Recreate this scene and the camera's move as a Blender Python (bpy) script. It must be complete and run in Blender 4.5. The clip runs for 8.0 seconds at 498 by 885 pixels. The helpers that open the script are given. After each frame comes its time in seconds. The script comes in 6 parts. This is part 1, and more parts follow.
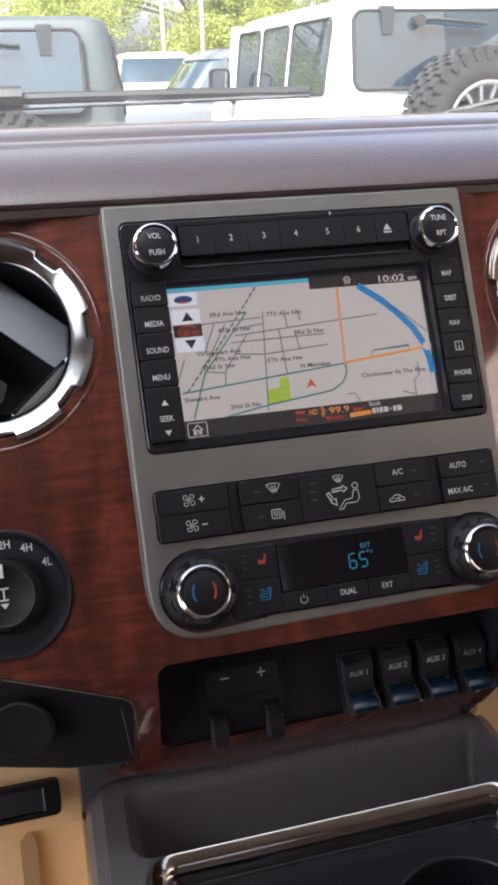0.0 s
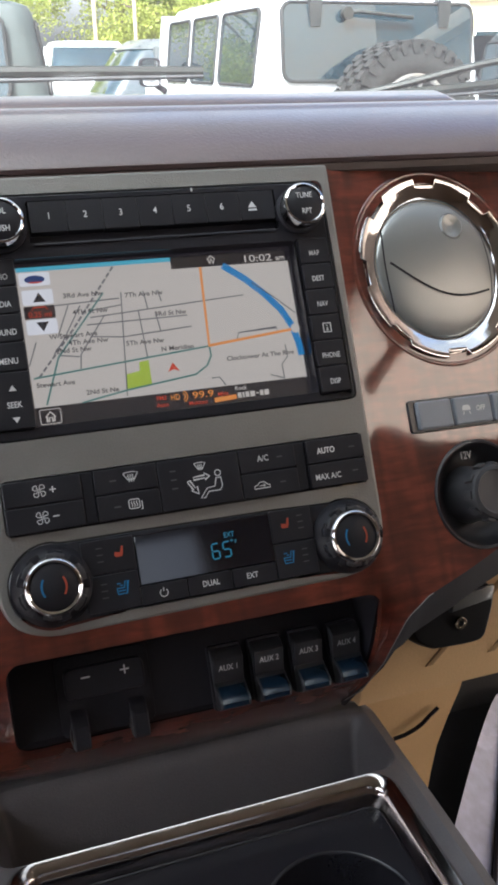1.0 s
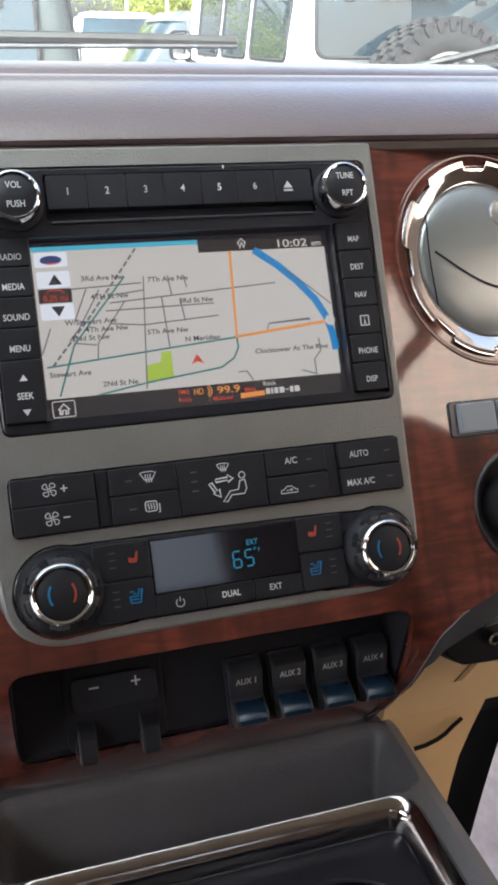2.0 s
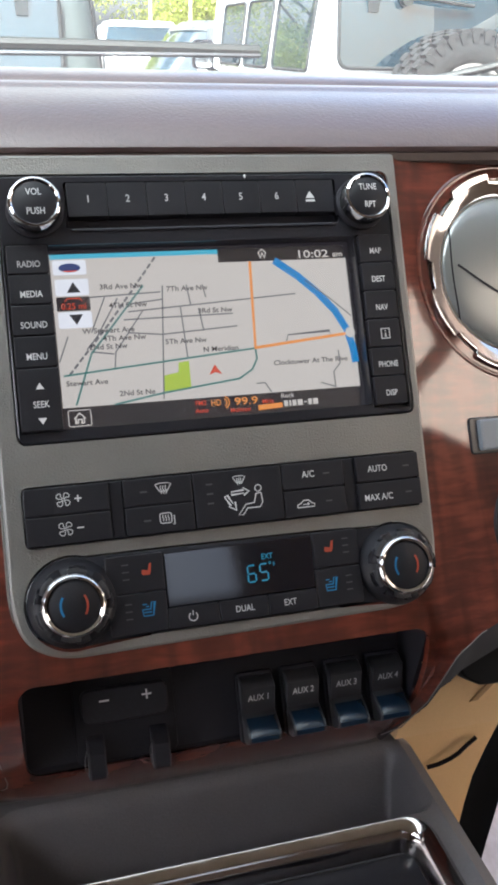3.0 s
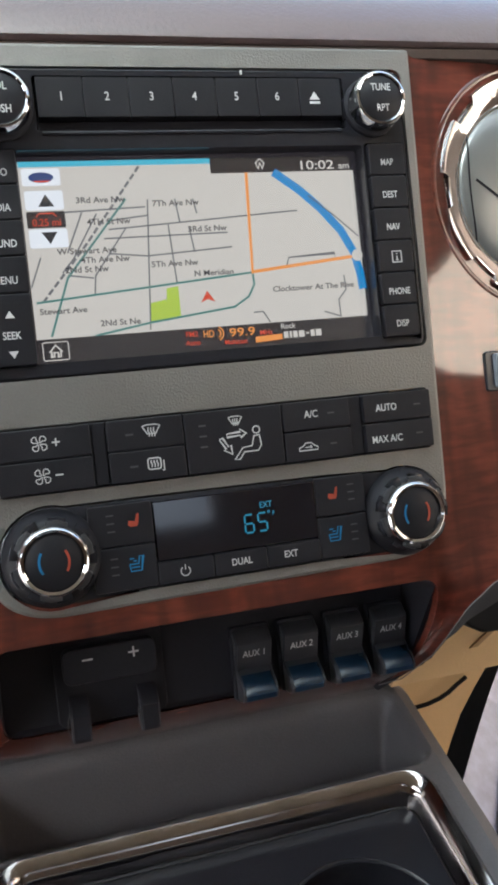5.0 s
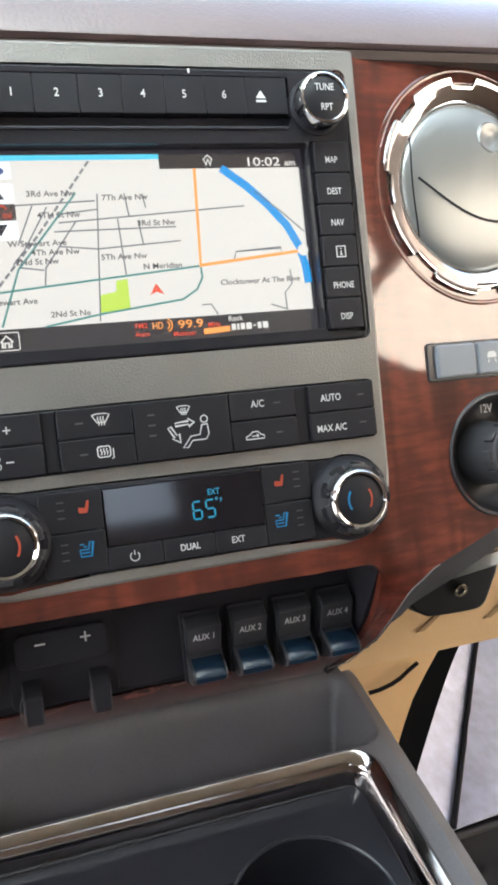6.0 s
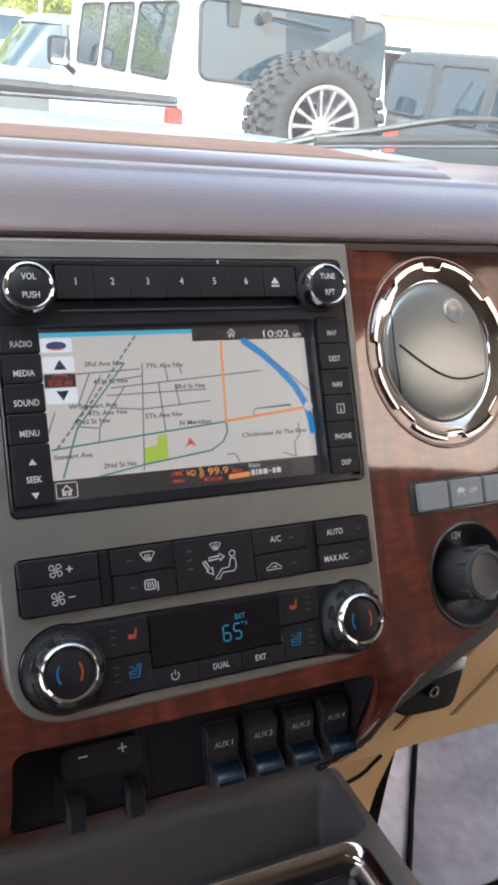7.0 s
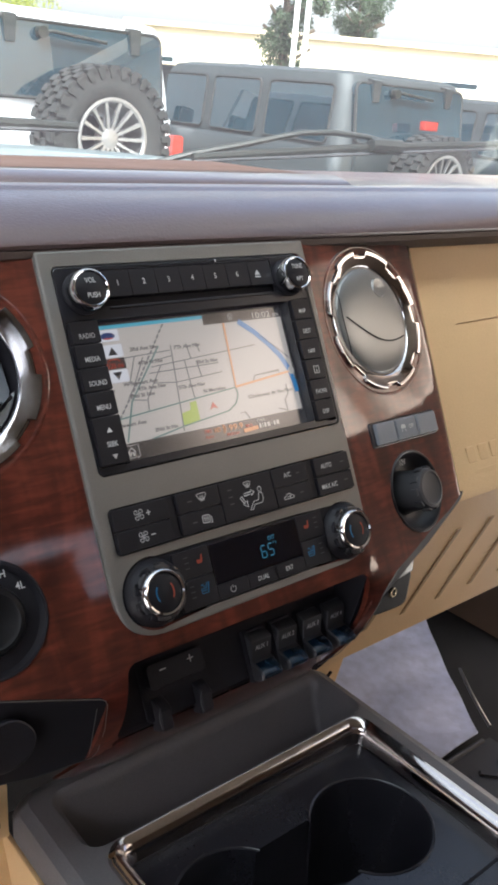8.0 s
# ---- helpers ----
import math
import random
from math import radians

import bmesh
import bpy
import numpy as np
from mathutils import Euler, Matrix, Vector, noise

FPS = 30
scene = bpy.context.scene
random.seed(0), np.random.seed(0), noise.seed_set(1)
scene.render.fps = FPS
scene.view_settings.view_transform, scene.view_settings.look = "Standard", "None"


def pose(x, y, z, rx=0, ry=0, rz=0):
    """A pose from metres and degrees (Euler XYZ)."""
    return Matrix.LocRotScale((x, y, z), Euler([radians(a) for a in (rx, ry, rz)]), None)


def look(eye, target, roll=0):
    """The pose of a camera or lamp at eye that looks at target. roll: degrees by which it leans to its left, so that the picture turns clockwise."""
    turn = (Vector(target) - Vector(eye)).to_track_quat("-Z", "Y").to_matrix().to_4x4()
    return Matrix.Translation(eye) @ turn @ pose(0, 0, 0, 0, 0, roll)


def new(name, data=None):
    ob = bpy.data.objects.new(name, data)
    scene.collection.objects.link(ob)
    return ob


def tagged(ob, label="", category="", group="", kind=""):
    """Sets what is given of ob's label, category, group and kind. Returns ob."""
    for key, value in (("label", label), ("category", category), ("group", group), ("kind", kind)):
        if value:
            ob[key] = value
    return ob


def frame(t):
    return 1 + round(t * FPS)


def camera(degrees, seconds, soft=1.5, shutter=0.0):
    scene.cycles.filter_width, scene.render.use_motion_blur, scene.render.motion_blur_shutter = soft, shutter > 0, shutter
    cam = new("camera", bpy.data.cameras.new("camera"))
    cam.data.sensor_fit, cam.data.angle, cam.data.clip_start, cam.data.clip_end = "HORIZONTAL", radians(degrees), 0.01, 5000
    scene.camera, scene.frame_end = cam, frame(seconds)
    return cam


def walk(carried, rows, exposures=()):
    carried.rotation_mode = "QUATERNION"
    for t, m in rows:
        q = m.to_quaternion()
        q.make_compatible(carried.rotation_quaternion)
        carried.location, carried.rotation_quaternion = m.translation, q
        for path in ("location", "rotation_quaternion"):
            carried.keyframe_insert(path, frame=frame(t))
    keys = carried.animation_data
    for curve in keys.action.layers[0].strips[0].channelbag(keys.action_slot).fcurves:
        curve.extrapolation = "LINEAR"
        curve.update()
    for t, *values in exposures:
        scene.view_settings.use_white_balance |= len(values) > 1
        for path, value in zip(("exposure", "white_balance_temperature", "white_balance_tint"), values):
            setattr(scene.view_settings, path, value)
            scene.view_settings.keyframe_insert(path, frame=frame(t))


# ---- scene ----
# The cab stands level but for a slight nose-down rake; the centre stack leans back in it.
CAB = pose(0, 0, 1.40, -2.5, 0, 0)
STACK = CAB @ pose(0, 0, 0, -27, 0, 0)
RIGHT = STACK @ pose(0.100, 0, 0, 0, 0, 7.1)
LEFT = STACK @ pose(-0.100, 0, 0, 0, 0, -7.1)

cam = camera(32.65, 8.0, soft=3.3)
ROWS = [
    (0, -0.1375, -0.4246, -0.0403, 95.29, 8.10, -12.04),
    (0.5, -0.1200, -0.4303, -0.0429, 95.44, 8.71, -14.09),
    (1, -0.0945, -0.4162, -0.0483, 94.24, 9.15, -16.03),
    (1.5, -0.0845, -0.4007, -0.0443, 93.39, 8.99, -16.20),
    (2, -0.0881, -0.3858, -0.0357, 93.01, 7.25, -14.86),
    (3.5, -0.0872, -0.3802, -0.0338, 94.41, 6.17, -13.83),
    (4, -0.0820, -0.3770, -0.0344, 95.10, 7.52, -15.37),
    (4.2, -0.0678, -0.3683, -0.0286, 92.26, 7.15, -12.16),
    (5.3, -0.0932, -0.3365, -0.0295, 88.25, 5.94, -16.81),
    (5.5, -0.0879, -0.3378, -0.0333, 88.76, 5.69, -15.84),
    (6, -0.0841, -0.3528, -0.0283, 87.86, 6.12, -18.25),
    (6.5, -0.1146, -0.3835, -0.0057, 90.82, 6.16, -23.79),
    (7, -0.1519, -0.3953, 0.0051, 92.58, 6.26, -24.20),
    (7.5, -0.2152, -0.4126, -0.0086, 92.43, 9.45, -29.70),
    (8, -0.3116, -0.4267, -0.0078, 90.86, 13.47, -37.18),
]
EXPOSURE = [(t, s - 0.37, warm, tint) for t, s, warm, tint in ((0.0, 2.8, 5980, 18), (1.0, 2.78, 5900, 14), (2.0, 3.07, 5880, 12), (3.5, 3.22, 5850, 13), (4.2, 3.2, 5850, 13), (5.5, 3.5, 5900, 7), (6.0, 3.97, 5880, 8), (6.5, 3.5, 5800, 9), (7.0, 3.06, 5820, 13), (7.5, 2.71, 5850, 14), (8.0, 2.64, 5900, 14))]
walk(cam, [(t, STACK @ pose(x, y, z, rx, ry, rz)) for t, x, y, z, rx, ry, rz in ROWS], EXPOSURE)

# ---- daylight
world = bpy.data.worlds.new("sky")
scene.world = world
world.use_nodes = True
wn = world.node_tree.nodes
sky = wn.new("ShaderNodeTexSky")
sky.sky_type, sky.sun_disc = "NISHITA", False
sky.sun_elevation, sky.sun_rotation = radians(51.5), radians(214.7)
sky.air_density, sky.dust_density, sky.ozone_density = 0.8, 6.0, 0.6
wn["Background"].inputs["Strength"].default_value = 0.15
# broken white cloud over the blue
wl = world.node_tree.links
tone, white, puff, cover, over = (wn.new(k) for k in ("ShaderNodeRGBToBW", "ShaderNodeMix", "ShaderNodeTexNoise", "ShaderNodeMapRange", "ShaderNodeMix"))
place = wn.new("ShaderNodeTexCoord")
white.data_type = over.data_type = "RGBA"
white.blend_type = "MULTIPLY"
white.inputs["Factor"].default_value = 1.0
white.inputs["B"].default_value = (1.4, 1.36, 1.3, 1)
puff.inputs["Scale"].default_value, puff.inputs["Detail"].default_value, puff.inputs["Distortion"].default_value = 3.2, 6, 0.4
cover.inputs["From Min"].default_value, cover.inputs["From Max"].default_value = 0.31, 0.59
wl.new(place.outputs["Generated"], puff.inputs["Vector"])
wl.new(sky.outputs[0], tone.inputs[0])
wl.new(tone.outputs[0], white.inputs["A"])
wl.new(puff.outputs["Fac"], cover.inputs["Value"])
# haze thickens the white towards the horizon
height, haze, most = wn.new("ShaderNodeSeparateXYZ"), wn.new("ShaderNodeMapRange"), wn.new("ShaderNodeMath")
haze.inputs["From Min"].default_value, haze.inputs["From Max"].default_value = 0.16, 0.42
haze.inputs["To Min"].default_value, haze.inputs["To Max"].default_value = 1.0, 0.0
most.operation = "MAXIMUM"
wl.new(place.outputs["Generated"], height.inputs[0])
wl.new(height.outputs["Z"], haze.inputs["Value"])
wl.new(haze.outputs["Result"], most.inputs[0])
wl.new(cover.outputs["Result"], most.inputs[1])
wl.new(most.outputs[0], over.inputs["Factor"])
wl.new(sky.outputs[0], over.inputs["A"])
wl.new(white.outputs["Result"], over.inputs["B"])
wl.new(over.outputs["Result"], wn["Background"].inputs["Color"])
sun_data = bpy.data.lights.new("sun", "SUN")
sun_data.energy, sun_data.angle, sun_data.color = 3.4, radians(0.6), (1.0, 0.95, 0.87)
sun = new("sun", sun_data)
sun.matrix_world = look((-4.5, -6.5, 10.0), (0, 0, 0))

# ---- materials
MATS = {}


def nodes_of(name):
    m = bpy.data.materials.new(name)
    m.use_nodes = True
    MATS[name] = m
    return m, m.node_tree.nodes, m.node_tree.links, m.node_tree.nodes["Principled BSDF"]


def surf(name, base, rough=0.5, metal=0.0, coat=0.0, vary=0.15, scale=12.0, fine=300.0, bump=0.15, spec=0.5, stretch=(1, 1, 1), rough_vary=0.1, coat_rough=0.06):
    """A surface with stains at one scale and grain at another."""
    m, n, l, p = nodes_of(name)
    tc, mp = n.new("ShaderNodeTexCoord"), n.new("ShaderNodeMapping")
    mp.inputs["Scale"].default_value = stretch
    big, small = n.new("ShaderNodeTexNoise"), n.new("ShaderNodeTexNoise")
    big.inputs["Scale"].default_value, small.inputs["Scale"].default_value = scale, fine
    big.inputs["Detail"].default_value, small.inputs["Detail"].default_value = 4, 3
    l.new(tc.outputs["Object"], mp.inputs["Vector"])
    for t in (big, small):
        l.new(mp.outputs["Vector"], t.inputs["Vector"])
    add = n.new("ShaderNodeMath")
    add.operation = "ADD"
    l.new(big.outputs["Fac"], add.inputs[0])
    l.new(small.outputs["Fac"], add.inputs[1])
    ramp = n.new("ShaderNodeMapRange")
    ramp.inputs["From Min"].default_value, ramp.inputs["From Max"].default_value = 0.6, 1.4
    ramp.inputs["To Min"].default_value, ramp.inputs["To Max"].default_value = 1 - vary, 1 + vary
    l.new(add.outputs[0], ramp.inputs["Value"])
    mul = n.new("ShaderNodeVectorMath")
    mul.operation = "SCALE"
    mul.inputs[0].default_value = base
    l.new(ramp.outputs["Result"], mul.inputs["Scale"])
    l.new(mul.outputs["Vector"], p.inputs["Base Color"])
    rr = n.new("ShaderNodeMapRange")
    rr.inputs["From Min"].default_value, rr.inputs["From Max"].default_value = 0.3, 0.7
    rr.inputs["To Min"].default_value, rr.inputs["To Max"].default_value = max(0.0, rough - rough_vary * rough), min(1.0, rough + rough_vary * rough)
    l.new(big.outputs["Fac"], rr.inputs["Value"])
    l.new(rr.outputs["Result"], p.inputs["Roughness"])
    p.inputs["Metallic"].default_value = metal
    p.inputs["Specular IOR Level"].default_value = spec
    p.inputs["Coat Weight"].default_value = coat
    p.inputs["Coat Roughness"].default_value = coat_rough
    if bump:
        b = n.new("ShaderNodeBump")
        b.inputs["Strength"].default_value, b.inputs["Distance"].default_value = bump, 0.0006
        l.new(small.outputs["Fac"], b.inputs["Height"])
        l.new(b.outputs["Normal"], p.inputs["Normal"])
    return m


def glow(name, color, strength, rough=0.3, ior=1.5):
    """A lit display element: it gives off its own light behind a faintly glossy face."""
    m, n, l, p = nodes_of(name)
    p.inputs["Base Color"].default_value = (0.02, 0.02, 0.02, 1)
    p.inputs["Roughness"].default_value = rough
    p.inputs["Emission Color"].default_value = (*color, 1)
    p.inputs["Emission Strength"].default_value = strength
    p.inputs["IOR"].default_value = ior
    return m


def glass(name, tint=(1, 1, 1), gloss=1.0, veil=0.0):
    """A thin clear pane: it lets light straight through, mirrors at its face and carries a faint film that stands in
    for glare haze.
    """
    m, n, l, p = nodes_of(name)
    out = n["Material Output"]
    tr, gl, mix, fr = n.new("ShaderNodeBsdfTransparent"), n.new("ShaderNodeBsdfGlossy"), n.new("ShaderNodeMixShader"), n.new("ShaderNodeFresnel")
    tr.inputs["Color"].default_value = (*tint, 1)
    gl.inputs["Roughness"].default_value = 0.01
    fr.inputs["IOR"].default_value = 1.45
    k = n.new("ShaderNodeMath")
    k.operation = "MULTIPLY"
    k.inputs[1].default_value = gloss
    l.new(fr.outputs[0], k.inputs[0])
    l.new(k.outputs[0], mix.inputs[0])
    l.new(tr.outputs[0], mix.inputs[1])
    l.new(gl.outputs[0], mix.inputs[2])
    # uneven translucent film: imitates the pale glare that lifts the blacks
    veil_scatter, film, veil_noise = n.new("ShaderNodeBsdfTranslucent"), n.new("ShaderNodeMixShader"), n.new("ShaderNodeTexNoise")
    veil_scatter.inputs["Color"].default_value = (0.58, 0.68, 0.74, 1)
    veil_noise.inputs["Scale"].default_value = 7.0
    amount = n.new("ShaderNodeMath")
    amount.operation = "MULTIPLY"
    amount.inputs[1].default_value = veil * 2
    l.new(veil_noise.outputs["Fac"], amount.inputs[0])
    l.new(amount.outputs[0], film.inputs[0])
    l.new(mix.outputs[0], film.inputs[1])
    l.new(veil_scatter.outputs[0], film.inputs[2])
    l.new(film.outputs[0], out.inputs["Surface"])
    return m


def wood_material():
    """Red-brown lacquered burl: fine streaks across, a rolling figure over them, dark pores."""
    m, n, l, p = nodes_of("lacquered_wood")
    tc = n.new("ShaderNodeTexCoord")

    def tex(stretch, scale, detail, dist):
        mp, t = n.new("ShaderNodeMapping"), n.new("ShaderNodeTexNoise")
        mp.inputs["Scale"].default_value = stretch
        t.inputs["Scale"].default_value, t.inputs["Detail"].default_value, t.inputs["Distortion"].default_value = scale, detail, dist
        l.new(tc.outputs["Object"], mp.inputs["Vector"])
        l.new(mp.outputs["Vector"], t.inputs["Vector"])
        return t.outputs["Fac"]

    streak, figure, pores = tex((0.26, 1, 1.5), 150, 2, 0.5), tex((1.6, 1, 0.35), 42, 2, 0.6), tex((0.25, 1, 1.6), 520, 2, 0)
    mix1, mix2 = n.new("ShaderNodeMath"), n.new("ShaderNodeMath")
    mix1.operation = mix2.operation = "MULTIPLY_ADD"
    mix1.inputs[1].default_value = 0.75
    l.new(streak, mix1.inputs[0])
    l.new(figure, mix1.inputs[2])
    mix2.inputs[1].default_value = 0.10
    l.new(pores, mix2.inputs[0])
    l.new(mix1.outputs[0], mix2.inputs[2])
    ramp = n.new("ShaderNodeValToRGB")
    e = ramp.color_ramp.elements
    e[0].position, e[0].color = 0.0, (0.042, 0.0094, 0.0064, 1)
    e[1].position, e[1].color = 1.0, (0.148, 0.0330, 0.0185, 1)
    mid = ramp.color_ramp.elements.new(0.5)
    mid.color = (0.079, 0.0162, 0.0098, 1)
    span = n.new("ShaderNodeMapRange")
    span.inputs["From Min"].default_value, span.inputs["From Max"].default_value = 0.64, 1.20
    l.new(mix2.outputs[0], span.inputs["Value"])
    l.new(span.outputs["Result"], ramp.inputs["Fac"])
    l.new(ramp.outputs["Color"], p.inputs["Base Color"])
    p.inputs["Roughness"].default_value = 0.42
    p.inputs["Coat Weight"].default_value = 1.0
    p.inputs["Coat IOR"].default_value = 1.8
    p.inputs["Specular IOR Level"].default_value = 0.15
    p.inputs["Coat Roughness"].default_value = 0.05
    b = n.new("ShaderNodeBump")
    b.inputs["Strength"].default_value, b.inputs["Distance"].default_value = 0.05, 0.0003
    l.new(pores, b.inputs["Height"])
    l.new(b.outputs["Normal"], p.inputs["Normal"])
    wav = tex((1, 1, 1), 55, 2, 0)
    cb = n.new("ShaderNodeBump")
    cb.inputs["Strength"].default_value, cb.inputs["Distance"].default_value = 0.08, 0.0005
    l.new(wav, cb.inputs["Height"])
    l.new(cb.outputs["Normal"], p.inputs["Coat Normal"])
    return m


WOOD = wood_material()
BEZEL = surf("silver_grey_paint", (0.216, 0.208, 0.195), 0.38, metal=0.55, vary=0.08, scale=30, fine=1100, bump=0.5)
BEZEL_EDGE = surf("bezel_edge", (0.16, 0.155, 0.14), 0.4, metal=0.4, vary=0.06, bump=0.05)
PIANO = surf("black_gloss_plastic", (0.0165, 0.0165, 0.0205), 0.22, vary=0.1, bump=0.02, fine=700)
BUTTON = surf("black_button_plastic", (0.0125, 0.0120, 0.0150), 0.45, vary=0.12, scale=60, fine=1500, bump=0.12, spec=0.28)
DARK = surf("matt_black_plastic", (0.0140, 0.0135, 0.0175), 0.6, vary=0.15, fine=900, bump=0.15, spec=0.2)
ROCKER = surf("black_rocker_plastic", (0.026, 0.026, 0.030), 0.34, coat=0.5, coat_rough=0.2, vary=0.1, bump=0.05, fine=900)
SOCKET = surf("black_moulded_plastic", (0.016, 0.016, 0.018), 0.38, vary=0.12, fine=900, bump=0.12)
DIALGREY = surf("dark_grey_rubber", (0.032, 0.032, 0.035), 0.5, vary=0.12, fine=900, bump=0.15)
CONSOLE = surf("charcoal_grained_plastic", (0.118, 0.112, 0.116), 0.42, vary=0.12, scale=25, fine=900, bump=0.35)
CHROME = surf("chrome", (0.66, 0.655, 0.665), 0.07, metal=1.0, vary=0.05, scale=60, fine=300, bump=0.015, rough_vary=0.5)
# scuffed; base also darkened to put the left ring's shade into its colour
CHROME_WORN_SHADE = surf("worn_shaded_chrome", (0.42, 0.415, 0.435), 0.16, metal=1.0, vary=0.12, scale=40, fine=300, bump=0.03, rough_vary=0.6)
CHROME_DK = surf("dark_chrome", (0.47, 0.435, 0.42), 0.12, metal=1.0, vary=0.08, scale=60, fine=300, bump=0.02, rough_vary=0.5)
BRASS = surf("pale_brass", (0.62, 0.54, 0.40), 0.25, metal=1.0, vary=0.06, bump=0.02)
SATIN = surf("satin_silver_plastic", (0.255, 0.262, 0.258), 0.30, metal=0.6, vary=0.04, fine=1500, bump=0.08)
STRIP = surf("grey_switch_plastic", (0.185, 0.20, 0.225), 0.42, vary=0.06, fine=1200, bump=0.1)
PAD = surf("brown_grained_vinyl", (0.090, 0.055, 0.052), 0.38, coat=0.78, coat_rough=0.17, vary=0.09, scale=20, fine=560, bump=0.5)
PAD_GAP_SHADE = surf("dark_brown_gap_shade", (0.045, 0.028, 0.022), 0.6, vary=0.1, fine=500, bump=0.3)
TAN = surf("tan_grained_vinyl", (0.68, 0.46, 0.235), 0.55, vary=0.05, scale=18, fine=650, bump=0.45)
# darker copy of the tan: recess shade put into the colour
TAN_SHADE = surf("tan_recess_shade", (0.34, 0.21, 0.10), 0.6, vary=0.06, fine=650, bump=0.3)
LEATHER = surf("brown_leather", (0.17, 0.110, 0.075), 0.5, vary=0.2, fine=500, bump=0.5)
HEADLINER = surf("brown_headliner", (0.36, 0.32, 0.26), 0.9, vary=0.06, fine=800, bump=0.4)
CARPET = surf("black_carpet", (0.018, 0.017, 0.016), 0.95, vary=0.3, fine=600, bump=1.0)
SHEET = surf("pale_film_sheet", (0.60, 0.63, 0.78), 0.22, vary=0.24, scale=7, fine=60, bump=0.18, rough_vary=0.4)
WHITE_INK = surf("white_print", (0.55, 0.55, 0.55), 0.5, vary=0.03, bump=0.0)
LIGHT_INK = surf("light_grey_print", (0.36, 0.36, 0.36), 0.5, vary=0.03, bump=0.0)
LID = surf("red_brown_grained_vinyl", (0.060, 0.032, 0.021), 0.62, spec=0.3, vary=0.08, scale=20, fine=520, bump=0.7)
GREY_INK = surf("grey_print", (0.055, 0.055, 0.06), 0.5, vary=0.03, bump=0.0)
RED_INK = surf("orange_red_print", (0.32, 0.050, 0.024), 0.5, vary=0.03, bump=0.0)
BLUE_INK = surf("blue_print", (0.010, 0.14, 0.30), 0.5, vary=0.03, bump=0.0)
LCD_BLACK = surf("dark_display_glass", (0.006, 0.006, 0.009), 0.07, vary=0.05, bump=0.0, spec=0.9)
SCREEN = glow("map_land", (0.84, 0.765, 0.66), 0.0880, 0.2, 2.2)
SCR_DARK = glow("map_bar_dark", (0.03, 0.025, 0.03), 0.0749, 0.2, 2.2)
SCR_GREY = glow("map_street", (0.20, 0.20, 0.21), 0.0749, 0.2, 2.2)
SCR_TEAL = glow("map_teal", (0.07, 0.30, 0.26), 0.0749, 0.2, 2.2)
SCR_ORANGE = glow("map_orange", (0.95, 0.34, 0.07), 0.1051, 0.2, 2.2)
SCR_BLUE = glow("map_river", (0.02, 0.30, 0.68), 0.0900, 0.2, 2.2)
SCR_NAVY = glow("map_navy", (0.05, 0.10, 0.30), 0.0720, 0.2, 2.2)
SCR_CYAN = glow("map_sky", (0.12, 0.62, 0.78), 0.0900, 0.2, 2.2)
SCR_GREEN = glow("map_park", (0.52, 0.68, 0.07), 0.0979, 0.2, 2.2)
SCR_RED = glow("map_red", (0.85, 0.09, 0.04), 0.0900, 0.2, 2.2)
SCR_WHITE = glow("map_white", (0.9, 0.9, 0.9), 0.1123, 0.2, 2.2)
SCR_BLACK = glow("map_text", (0.04, 0.04, 0.05), 0.0605, 0.2, 2.2)
LCD_CYAN = glow("lcd_cyan", (0.02, 0.38, 0.56), 0.062)
GLASS = glass("clear_glass", (0.92, 0.96, 0.94), 0.22, 0.011)
SIDE_GLASS = glass("tinted_side_glass", (0.88, 0.90, 0.90), 0.5)
REAR_GLASS = glass("tinted_rear_glass", (0.44, 0.46, 0.48), 0.5)
BLUE_GLOSS = surf("blue_black_gloss_plastic", (0.005, 0.016, 0.034), 0.22, vary=0.1, bump=0.02, fine=700)
SOOT = surf("black_satin_plastic", (0.0055, 0.0055, 0.0065), 0.42, vary=0.12, fine=900, bump=0.1, spec=0.25)
MAT = surf("black_rubber_mat", (0.022, 0.021, 0.021), 0.55, vary=0.2, fine=500, bump=0.4)

# ---- helpers: in the stack's own axes u runs to the right, d into the dash and v up its face, in millimetres
K = 0.001
BASE = {}


def soften(me):
    """Smooth shading over curves, with crisp borders round the flat faces of plates."""
    me.shade_smooth()
    me.set_sharp_from_angle(angle=radians(38))
    plates = [p for p in me.polygons if p.loop_total >= 7]
    if plates:
        mark = me.attributes.get("sharp_edge") or me.attributes.new("sharp_edge", "BOOLEAN", "EDGE")
        for p in plates:
            for k in p.loop_indices:
                mark.data[me.loops[k].edge_index].value = True


def thing(name, label, category, m, at=(0, 0, 0), group="", kind=""):
    """An Empty at the place `at` (metres) of the space m, to parent a thing's parts."""
    ob = new(name)
    ob.empty_display_size = 0.02
    ob.matrix_world = m @ Matrix.Translation(at)
    BASE[ob] = Vector(at)
    return tagged(ob, label, category, group, kind)


def part(name, bm, material, parent, label="", smooth=True):
    """Links a bmesh, drawn in the space of its thing, as one mesh under a thing or a part."""
    off = BASE[parent]
    me = bpy.data.meshes.new(name)
    bmesh.ops.recalc_face_normals(bm, faces=bm.faces[:])
    bm.to_mesh(me)
    bm.free()
    me.transform(Matrix.Translation(-off))
    me.materials.append(material)
    if smooth:
        soften(me)
    ob = new(name, me)
    ob.parent = parent
    BASE[ob] = off
    if label:
        ob["label"] = label
    return ob


